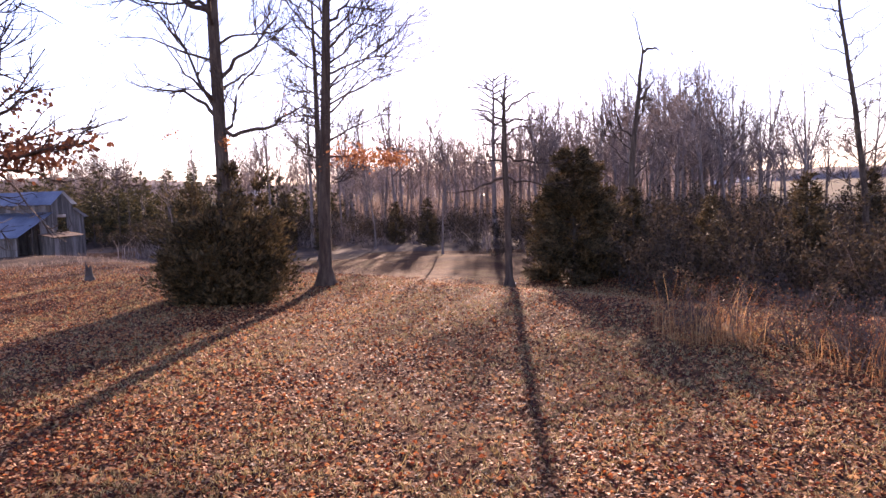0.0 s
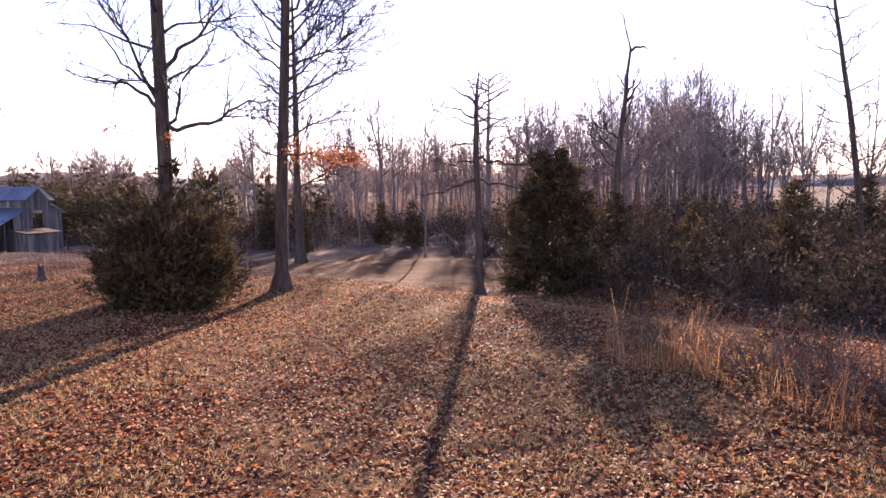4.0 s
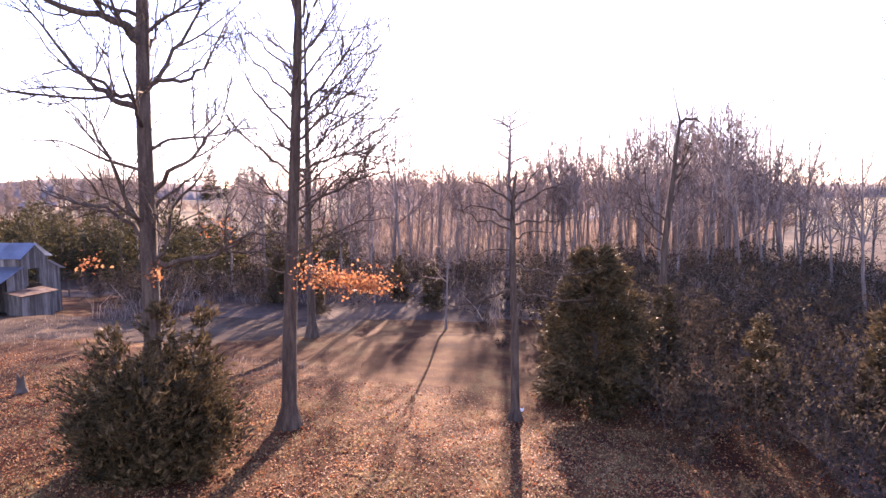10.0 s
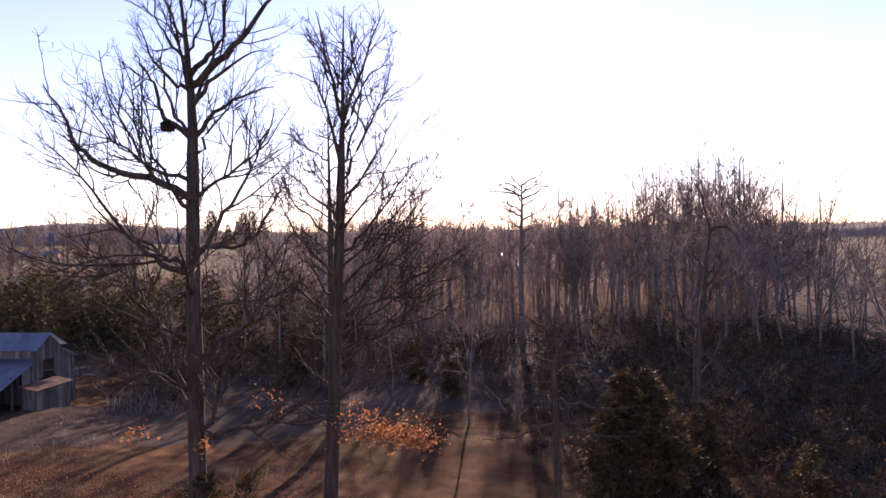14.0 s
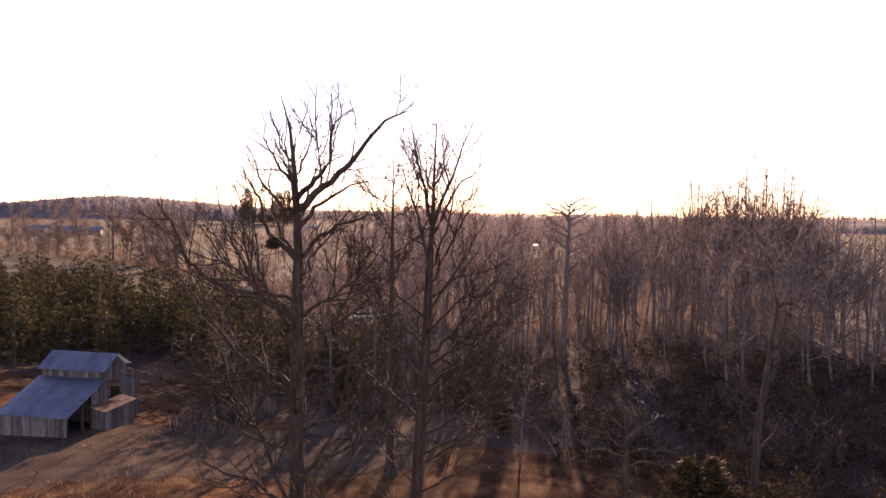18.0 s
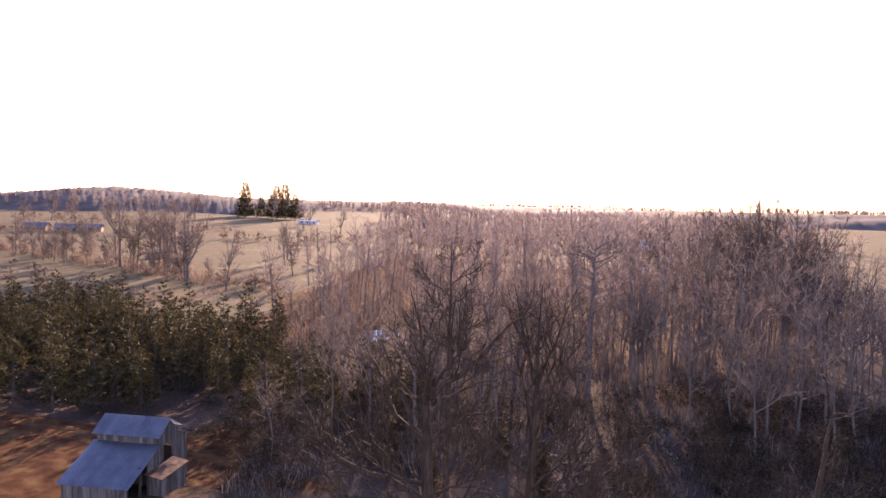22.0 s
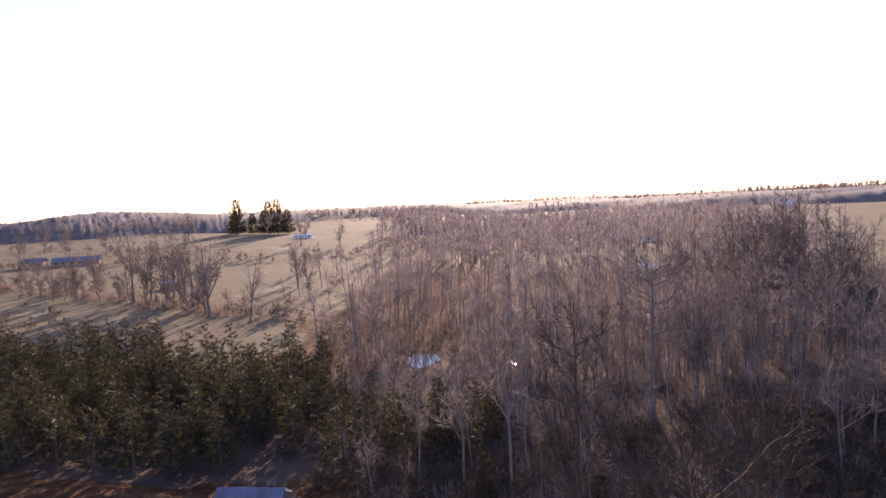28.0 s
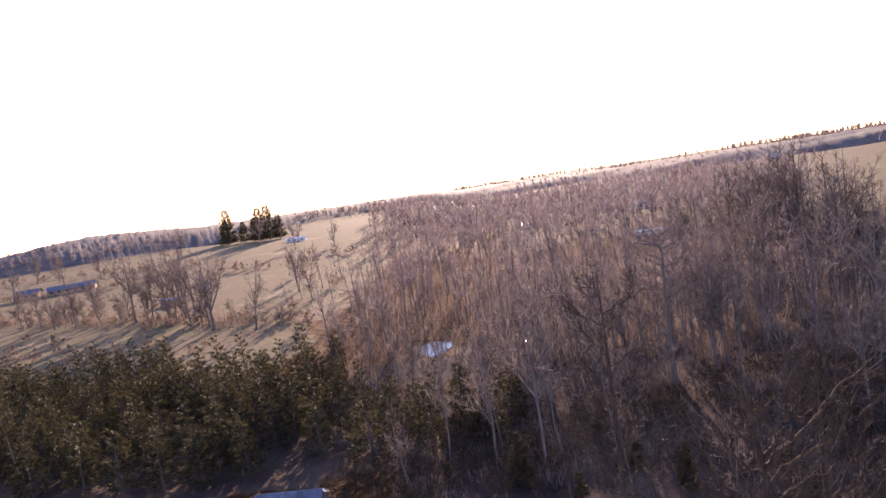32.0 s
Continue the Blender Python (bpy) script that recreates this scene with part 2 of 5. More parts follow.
# ---- ground ----
def build_ground():
    n = 260
    u = np.linspace(-1, 1, n)
    xs = -8 + 34 * np.sinh(u * 5.0) / 1.0
    ys = 20 + 34 * np.sinh(u * 5.0) / 1.0
    X, Y = np.meshgrid(xs, ys)
    Z = ground_z(X, Y)
    verts = np.stack([X, Y, Z], -1).reshape(-1, 3)
    i = np.arange(n * n).reshape(n, n)
    faces = np.stack([i[:-1, :-1], i[:-1, 1:], i[1:, 1:], i[1:, :-1]], -1).reshape(-1, 4)
    ob = raw("ground", verts, faces, M_YARD, smooth=True)
    for m in (M_FLOOR, M_FIELD, M_DIRT):
        ob.data.materials.append(m)
    c = verts[faces].mean(1)
    x, y = c[:, 0], c[:, 1]
    wob = 5 * np.sin(x * 0.11) + 4 * np.sin(y * 0.13 + 1)
    s = 0.5 * -x + 0.8 * y
    idx = np.zeros(len(faces), np.int32)
    wood = ((y > 62 + wob * 0.5) & (x > -40 + wob)) | ((y > 76 + wob * 0.5) & (y < 140 - 0.22 * (x + 100) + wob) & (x > -185)) | (x > 13.5 + 0.2 * wob + np.clip(22 - y, 0, 6) * 0.8)
    idx[wood] = 1
    r = np.hypot(x, y)
    field = ((x < -75 + wob * 2 - 0.15 * (y - 150)) & (y > 128 + wob * 2)) | ((r > 230) & (x > 0.33 * y - 10 + wob * 3)) | (r > 700) | (y < -60)
    idx[field] = 2
    lane = (s > 51 + 0.4 * wob) & (s < 64 + 0.4 * wob) & (y < 62) & (x < -12)
    idx[lane] = 3
    ob.data.polygons.foreach_set("material_index", idx)
    tagged(ob, "rolling ground of leaf-strewn turf, wood floor and dry pasture", "ground", kind="structure")
    return ob


build_ground()


# ---- trees: grown line by line ----
def tubes(lines, sides):
    """Tapered tubes round polylines of (points, radii)."""
    V, F, base = [], [], 0
    ang = np.arange(sides) * 2 * np.pi / sides
    ca, sa = np.cos(ang)[None, :, None], np.sin(ang)[None, :, None]
    for p, r in lines:
        p, r = np.asarray(p, float), np.asarray(r, float)
        k = len(p)
        d = np.gradient(p, axis=0)
        d /= np.linalg.norm(d, axis=1, keepdims=True) + 1e-9
        ref = np.where(np.abs(d[:, 2:3]) < 0.9, [[0.0, 0.0, 1.0]], [[1.0, 0.0, 0.0]])
        a = np.cross(d, ref)
        a /= np.linalg.norm(a, axis=1, keepdims=True) + 1e-9
        b = np.cross(d, a)
        V.append((p[:, None] + r[:, None, None] * (ca * a[:, None] + sa * b[:, None])).reshape(-1, 3))
        i = base + np.arange(k * sides).reshape(k, sides)
        j = np.roll(i, -1, 1)
        F.append(np.stack([i[:-1], j[:-1], j[1:], i[1:]], -1).reshape(-1, 4))
        base += k * sides
    return np.concatenate(V), np.concatenate(F)


def ribbons(lines, rng, widen=1.0):
    """Thin twigs as narrow tapered strips round polylines of (points, radii)."""
    V, F, base = [], [], 0
    for p, r in lines:
        p, r = np.asarray(p, float), np.asarray(r, float) * widen
        k = len(p)
        s = np.cross(p[-1] - p[0], rng.normal(0, 1, 3))
        s /= np.linalg.norm(s) + 1e-9
        V.append(np.stack([p - s * r[:, None], p + s * r[:, None]], 1).reshape(-1, 3))
        i = base + 2 * np.arange(k - 1)[:, None]
        F.append(i + [0, 1, 3, 2])
        base += 2 * k
    return np.concatenate(V), np.concatenate(F)


def path3(rng, start, d, length, steps, wander, lift):
    """A wandering line from start along d that bends towards the sky by lift."""
    p, d = [np.array(start, float)], np.array(d, float)
    for _ in range(steps):
        d = d + rng.normal(0, wander, 3) + np.array([0, 0, lift])
        d /= np.linalg.norm(d)
        p.append(p[-1] + d * length / steps)
    return np.array(p)


def branch(rng, p, r, level, spec, out):
    """Puts a limb into out and grows its side shoots; spec holds (shoots per metre, length share, spread, steps) by level."""
    out[min(level, 2)].append((p, r))
    if level >= len(spec):
        return
    per, share, spread, steps = spec[level]
    seg = np.linalg.norm(np.diff(p, axis=0), axis=1)
    total = seg.sum()
    cum = np.r_[0, np.cumsum(seg)] / total
    for q in np.sort(rng.uniform(0.18, 1.0, max(2, int(total * per + rng.random())))):
        k = min(np.searchsorted(cum, q, side="right") - 1, len(p) - 2)
        f = (q - cum[k]) / max(cum[k + 1] - cum[k], 1e-6)
        at, rad = p[k] + f * (p[k + 1] - p[k]), r[k] + f * (r[k + 1] - r[k])
        d = (p[k + 1] - p[k]) / (seg[k] + 1e-9)
        side = rng.normal(0, 1, 3)
        side -= side @ d * d
        side /= np.linalg.norm(side)
        a = radians(spread) * rng.uniform(0.6, 1.3)
        nd = np.cos(a) * d + np.sin(a) * side
        ln = total * share * rng.uniform(0.5, 1.2) * (1.15 - 0.75 * q)
        ln = max(ln, 0.25)
        np_ = path3(rng, at, nd, ln, steps, 0.16, 0.10)
        r0 = min(rad * 0.75, 0.010 * ln + 0.006)
        branch(rng, np_, np.linspace(r0, max(r0 * 0.35, 0.005), len(np_)), level + 1, spec, out)


def limb_line(rng, foot, az, profile, jitter=0.06):
    """A limb from a foot, bent through (reach, rise) pairs towards the compass angle az."""
    c, s = math.cos(radians(az)), math.sin(radians(az))
    key = [np.array(foot, float)] + [np.array(foot) + [c * a, s * a, b] for a, b in profile]
    out = []
    for a, b in zip(key, key[1:]):
        for f in (0.0, 0.34, 0.67):
            out.append(a + (b - a) * f + (rng.normal(0, jitter, 3) if f else 0))
    out.append(key[-1])
    return np.array(out)


def hero_tree(name, x, y, trunk_pts, trunk_r, limbs, spec, seed, label, category, leaves=(), bark=M_BARK, leaf=M_OAKLEAF, widen=2.2):
    """A tree close to the path: trunk, limbs of their own and clusters of withered leaves."""
    rng = np.random.default_rng(seed)
    root = tagged(new(name), label, category)
    root.location = (x, y, gz(x, y) - 0.05)
    tp = np.array(trunk_pts, float)
    tr = np.array(trunk_r, float)
    f = np.linspace(0, len(tp) - 1, len(tp) * 5)
    tp2 = np.stack([np.interp(f, range(len(tp)), tp[:, k]) for k in range(3)], 1)
    tp2[3:, :2] += np.cumsum(rng.normal(0, 0.012, (len(tp2) - 3, 2)), 0)
    tr2 = np.interp(f, range(len(tp)), tr)
    low = tp2[:, 2] < 0.9
    tr2[low] *= 1 + 0.75 * (1 - tp2[low, 2] / 0.9) ** 2
    v, fc = tubes([(tp2, tr2)], 14)
    a = np.arctan2(v[:, 1], v[:, 0])
    flare = np.clip(1 - v[:, 2] / 0.8, 0, 1)[:, None] * (0.12 * np.sin(5 * a + 1))[:, None]
    v[:, :2] *= 1 + flare
    raw("trunk", v, fc, bark, root, True)
    for z0, az, r0, prof in limbs:
        k = np.interp(z0, tp2[:, 2], np.arange(len(tp2)))
        foot = [np.interp(k, np.arange(len(tp2)), tp2[:, j]) for j in range(3)]
        p = limb_line(rng, foot, az, prof)
        r = np.linspace(r0, max(0.012, r0 * 0.16), len(p))
        out = [[], [], []]
        branch(rng, p, r, 0, spec, out)
        v0, f0 = tubes(out[0], 8)
        v1, f1 = tubes(out[1], 4)
        v2, f2 = ribbons(out[2], rng, widen) if out[2] else (np.zeros((0, 3)), np.zeros((0, 4), int))
        limb = raw("limb", v0, f0, bark, root, True)
        raw("twig_spray", np.concatenate([v1, v2]), np.concatenate([f1, f2 + len(v1)]), bark, limb, True).data.update()
        tagged(limb.children[0], kind="stuff")
    for cx, cy, cz, sx, sy, sz, count, size in leaves:
        p = rng.normal(0, 1, (count, 3)) * [sx, sy, sz] / 1.6 + [cx, cy, cz]
        leaf_cluster("withered_foliage", rng, p, size, leaf, root)
    return root


def leaf_cluster(name, rng, p, size, mat, parent=None, flat=0.0, long=1.5, label=""):
    """Small bent leaves, two faces each, at the points p."""
    n = len(p)
    a = rng.normal(0, 1, (n, 3))
    a[:, 2] *= 1 - flat
    a /= np.linalg.norm(a, axis=1, keepdims=True)
    b = np.cross(a, rng.normal(0, 1, (n, 3)) * [1 - flat, 1 - flat, 1])
    b /= np.linalg.norm(b, axis=1, keepdims=True) + 1e-9
    c = np.cross(a, b)
    s = size * rng.uniform(0.6, 1.3, (n, 1))
    v = np.stack([p - a * s * long / 2, p + b * s / 2 + c * s * 0.15, p + a * s * long / 2, p - b * s / 2 + c * s * 0.15], 1).reshape(-1, 3)
    f = np.arange(4 * n).reshape(-1, 4)
    f = np.concatenate([f[:, [0, 1, 2]], f[:, [0, 2, 3]]])
    return tagged(raw(name, v, f, mat, parent, label=label), kind="stuff")


OAK = ((1.9, 0.62, 44, 6), (2.7, 0.55, 44, 4), (4.2, 0.55, 42, 2))
hero_tree("oak_tree", -10.55, 27.0, [(0, 0, 0), (0.02, 0.05, 7), (-0.1, 0.3, 12.6), (-0.35, 0.8, 16), (-0.45, 1.05, 18.9), (-0.65, 1.1, 20.81), (-0.85, 1.2, 22.22), (-1.2, 1.3, 23.38)],
          [0.33, 0.28, 0.245, 0.215, 0.14, 0.085, 0.05, 0.012], [
    (7.3, 5, 0.11, [(0.9, 0.1), (2.4, 0.35), (3.6, 1.1), (5.0, 1.0)]), (7.4, 10, 0.09, [(0.6, 0.6), (0.9, 1.9), (1.9, 3.0), (2.6, 4.6)]),
    (8.0, 175, 0.10, [(0.6, 0.7), (1.6, 1.3), (3.3, 1.6), (4.6, 2.0)]), (8.2, 185, 0.10, [(0.5, 0.9), (1.1, 2.4), (1.8, 3.9), (3.2, 5.2)]),
    (9.6, -8, 0.10, [(0.9, 0.9), (1.9, 1.3), (3.0, 2.4), (3.6, 4.2)]), (10.6, 190, 0.07, [(1.3, 0.3), (2.6, 0.9), (4.2, 1.0)]), (11.2, 20, 0.07, [(0.8, 0.4), (2.6, 0.6), (4.4, 1.0)]),
    (8.8, 250, 0.08, [(0.9, 0.4), (2.0, 1.3), (3.2, 2.6)]), (9.2, 80, 0.08, [(1.0, 0.5), (2.4, 1.2), (3.8, 2.4)]), (11.9, 290, 0.08, [(0.9, 0.6), (2.2, 1.6), (3.0, 3.2)]),
    (12.6, 182, 0.13, [(0.8, 0.25), (1.7, 0.75), (2.6, 1.7), (3.6, 3.0), (5.2, 4.6)]), (12.8, 168, 0.10, [(1.0, 0.3), (2.2, 1.0), (3.6, 1.6), (5.4, 3.4)]), (13.0, 0, 0.11, [(0.5, 0.6), (1.4, 0.5), (2.3, 0.9), (3.4, 2.6)]), (13.1, 35, 0.10, [(0.6, 0.8), (1.3, 1.9), (2.2, 3.6), (2.8, 5.2)]),
    (14.2, 110, 0.09, [(0.9, 0.6), (2.2, 1.8), (3.0, 3.4)]), (14.8, 260, 0.09, [(0.8, 0.5), (1.8, 1.6), (2.4, 3.2)]), (15.2, 12, 0.08, [(0.8, 0.6), (2.0, 1.4), (3.4, 3.2)]),
    (15.2, 180, 0.15, [(1.0, 0.5), (2.7, 1.0), (3.8, 1.5), (4.5, 2.2), (4.85, 3.1), (5.6, 4.2)]), (15.8, 196, 0.08, [(1.2, 0.4), (2.6, 1.4), (3.6, 3.0)]), (17.2, 153, 0.12, [(0.5, 0.4), (1.5, 0.9), (2.0, 1.4), (2.3, 2.4), (2.9, 3.0), (3.5, 3.6)]),
    (17.4, 176, 0.08, [(0.7, 0.7), (1.05, 2.2), (1.3, 3.6)]), (17.3, 5, 0.10, [(0.77, 0.9), (1.8, 1.4), (2.9, 1.7)]), (16.8, 8, 0.07, [(0.45, 0.15), (0.7, 0.9), (1.5, 1.9), (2.6, 3.0)]), (18.4, -6, 0.10, [(0.64, 0.83), (1.74, 1.41), (2.74, 1.74)]),
    (19.15, 2, 0.15, [(1, 0.83), (1.83, 1.49), (2.57, 2.41), (3.24, 3.15), (4.07, 3.49)]), (19.48, 12, 0.11, [(0.66, 0.75), (1.24, 1.41), (1.29, 2.66), (1.24, 3.9)]), (20.06, 178, 0.07, [(0.58, 0.5), (1.08, 1.33), (1.33, 2.66)]), (18.98, 190, 0.08, [(0.75, 0.5), (1.41, 1.33), (1.74, 2.32)]),
    (18.6, 90, 0.08, [(0.66, 0.66), (1.49, 1.83), (1.83, 3.15)]), (18.8, 280, 0.08, [(0.58, 0.75), (1.24, 1.99), (1.58, 3.32)]), (20.31, 30, 0.06, [(0.41, 0.83), (0.83, 2.32)]), (20.81, 200, 0.05, [(0.5, 0.66), (0.83, 1.83)]), (21.14, 340, 0.05, [(0.33, 0.75), (0.75, 1.91)])],
          OAK, 3, "tall bare oak with dark trunk and spreading upturned limbs", "tree", widen=1.25,
          leaves=[(0.3, -0.2, 7.0, 0.25, 0.25, 0.4, 60, 0.09), (-2.0, -0.4, 7.4, 0.5, 0.4, 0.3, 40, 0.09), (2.6, 0, 8.6, 0.8, 0.4, 0.5, 40, 0.08)])
hero_tree("straight_tree", -7.7, 31.9, [(0, 0, 0), (0.22, 0.12, 6), (0.52, 0.34, 12), (0.66, 0.7, 16.4), (0.76, 0.9, 18.69), (0.9, 0.95, 23.26)], [0.33, 0.27, 0.22, 0.17, 0.09, 0.015], [
    (z, az, r, pr) for z, az, r, pr in [
        (6.4, -18, 0.05, [(1.2, 0.1), (2.8, 0.4), (4.6, 0.2)]), (6.2, 190, 0.05, [(1.0, 0.5), (2.0, 1.6)]), (7.2, 20, 0.06, [(1.2, 0.7), (2.8, 1.4), (4.0, 1.5)]), (7.6, 160, 0.06, [(1.0, 0.6), (2.2, 1.8)]),
        (8.6, -20, 0.06, [(1.2, 0.8), (2.6, 1.9), (4.2, 2.8)]), (9.2, 200, 0.06, [(0.9, 0.7), (2.0, 2.0)]), (10.0, 60, 0.06, [(1.2, 0.9), (2.4, 2.2)]), (10.6, 10, 0.07, [(1.3, 0.5), (3.2, 1.0), (5.4, 2.6)]),
        (11.2, 250, 0.06, [(1.0, 0.8), (2.2, 2.4)]), (11.8, -15, 0.07, [(1.2, 0.9), (2.8, 1.9), (4.6, 3.8)]), (12.2, 178, 0.07, [(1.0, 0.9), (2.0, 2.2), (2.8, 4.0)]), (12.9, 120, 0.06, [(1.0, 0.9), (2.0, 2.4)]),
        (13.2, 5, 0.08, [(1.06, 0.79), (2.11, 2.11), (3.17, 3.7)]), (13.9, 300, 0.06, [(0.79, 0.79), (1.67, 2.29)]), (14.6, 184, 0.06, [(0.88, 0.7), (1.85, 1.67), (2.64, 2.64)]), (15.3, 30, 0.06, [(0.79, 0.79), (1.67, 2.29)]),
        (9.0, 0, 0.06, [(1.4, 0.7), (3.2, 1.4), (5.6, 2.4)]), (9.7, -12, 0.06, [(1.4, 1.0), (3.2, 2.0), (5.4, 3.6)]), (11.0, 22, 0.06, [(1.2, 1.0), (2.8, 2.2), (4.6, 3.6)]), (12.4, 8, 0.06, [(1.2, 1.1), (2.6, 2.6), (4.2, 4.8)]), (14, -8, 0.06, [(0.88, 0.97), (1.94, 2.29), (3.17, 4.22)]), (15, 12, 0.06, [(0.79, 1.06), (1.67, 2.46), (2.64, 4.4)]),
        (10.4, 165, 0.06, [(1.2, 0.8), (2.6, 1.9), (3.8, 3.2)]), (13.4, 195, 0.06, [(0.88, 0.88), (1.94, 2.11), (2.64, 3.7)]), (16, 20, 0.08, [(0.7, 1.41), (1.5, 2.99), (2.11, 4.93)]), (16.58, -20, 0.07, [(0.53, 1.32), (1.06, 2.82), (1.5, 4.75)]),
        (16.4, 180, 0.11, [(0.22, 1.32), (0.53, 2.64), (1.23, 4.75)]), (17.46, 172, 0.05, [(0.62, 0.44), (1.58, 0.88)]), (17.98, 0, 0.09, [(0.44, 0.88), (0.88, 1.94), (2.11, 3.17)]), (18.34, 90, 0.06, [(0.44, 0.97), (0.79, 2.46)]), (19.04, 230, 0.05, [(0.44, 0.79), (0.79, 1.94)]), (18.6, 15, 0.09, [(0.53, 1.41), (1.06, 2.82), (1.76, 4.58)]), (18.6, 172, 0.09, [(0.35, 1.5), (0.79, 2.99), (1.14, 4.58)]), (20.01, 200, 0.05, [(0.53, 1.06), (0.88, 2.46)]), (20.27, 10, 0.05, [(0.53, 0.88), (1.14, 2.11)])]],
          OAK, 5, "tall straight bare tree with flared foot and fine branches", "tree", widen=1.4,
          leaves=[(2.9, -0.9, 6.35, 1.3, 0.7, 0.34, 800, 0.09), (4.0, -1.2, 6.15, 0.7, 0.5, 0.3, 260, 0.09), (1.5, -0.4, 6.7, 0.7, 0.5, 0.5, 160, 0.09)])
hero_tree("slender_tree", -14.6, 53.5, [(0, 0, 0), (0, 0, 8), (0.05, 0, 16), (0.1, 0, 25)], [0.33, 0.26, 0.17, 0.015], [
    (z, az, 0.065, [(1.3, 0.8), (2.9, 1.9), (4.6 - z * 0.08, 3.4)]) for z, az in zip(np.arange(6.0, 23, 0.85), (i * 137.5 for i in range(30)))],
          OAK[:2] + ((2.2, 0.5, 42, 3),), 8, "slender bare tree standing behind the straight one", "tree")

hero_tree("snag_tree", 9.9, 48.0, [(0, 0, 0), (0.1, 0, 7.5), (0.45, 0, 11), (0.65, 0, 13.5), (0.9, 0, 15.1)], [0.25, 0.2, 0.155, 0.115, 0.08], [
    (14.9, 0, 0.12, [(0.5, 0.25), (1.0, 0.2), (1.4, -0.1)]), (15.0, 180, 0.07, [(0.25, 1.2), (0.45, 2.2), (1.0, 3.2)]), (12.0, 10, 0.10, [(0.4, 0.5), (0.6, 1.3), (1.0, 2.4)]), (10.0, 350, 0.10, [(0.5, 0.8), (0.7, 2.4), (1.1, 3.6)]), (8.0, 200, 0.07, [(0.7, 0.6), (1.6, 1.6), (2.0, 3.4)]), (7.0, 160, 0.06, [(0.8, 0.7), (1.8, 2.2), (2.1, 4.2)]), (11.0, 0, 0.17, [(0.5, 0.9), (1.2, 2.2)]), (9.0, 170, 0.08, [(0.8, 0.6), (1.3, 2.0), (1.5, 4.4)]),
    (6.0, 20, 0.08, [(1.0, 1.0), (2.0, 3.0)]), (12.5, 185, 0.06, [(0.6, 0.8), (1.0, 1.6)])], ((2.2, 0.42, 50, 4), (2.6, 0.5, 45, 2), (2.4, 0.5, 42, 1)), 13, "old broken-topped snag with a hooked crown at the wood edge", "tree")
hero_tree("dead_topped_tree", -2.2, 98.0, [(0, 0, 0), (0.1, 0, 10), (0.3, 0, 17), (0.4, 0, 20.8), (0.5, 0, 23.0)], [0.38, 0.3, 0.22, 0.12, 0.03], [(z, az, 0.06, [(1.0, 0.6), (2.2, 1.1), (3.8, 2.0)]) for z, az in ((10, 40), (11, -30), (12, 150), (13, 10), (13.6, 210), (14.4, -15), (15.2, 30), (16, 160))] + [
    (20.3, 182, 0.16, [(1.5, 0.4), (3.2, 0.7), (5.2, 0.6)]), (19.8, 0, 0.16, [(1.5, 0.6), (3.0, 1.6), (4.6, 2.9)]), (21.0, 176, 0.12, [(1.2, 0.8), (2.4, 1.0), (3.8, 1.1)]), (20.6, 10, 0.12, [(0.8, 0.9), (1.8, 1.5), (2.6, 2.2)]),
    (7.8, 180, 0.11, [(2.2, -0.5), (4.5, -1.2), (7.2, -1.6)]), (9.6, 2, 0.10, [(2.0, 0.2), (4.0, -0.3), (6.0, 0.0)]), (9.4, 175, 0.09, [(1.6, 0.6), (3.2, 0.2), (4.6, 0.5)]), (10.4, 190, 0.08, [(1.8, 0.5), (3.4, 0.2), (5.0, 0.0)]), (12.6, 5, 0.09, [(1.4, 1.0), (3.4, 1.2), (5.6, 1.6)]), (11.6, 20, 0.08, [(1.5, 1.2), (3.2, 2.0), (4.8, 3.2)])] + [
    (z, az, 0.15, [(1.0, 0.6), (2.4, 1.2), (4.0, 2.6)]) for z, az in ((12.5, 300), (14, 80), (15.0, 5), (15.8, 185), (16.8, 0), (17.4, 178), (18.2, 170), (18.8, 30), (19.4, 250), (20.2, 182), (20.6, 0), (21.4, 120), (21.8, 5))],
          ((2.0, 0.42, 48, 4), (2.0, 0.5, 45, 2), (1.6, 0.5, 42, 1)), 17, "large bare tree with a dead spreading top", "tree", bark=M_WOODBARK, widen=3.5)

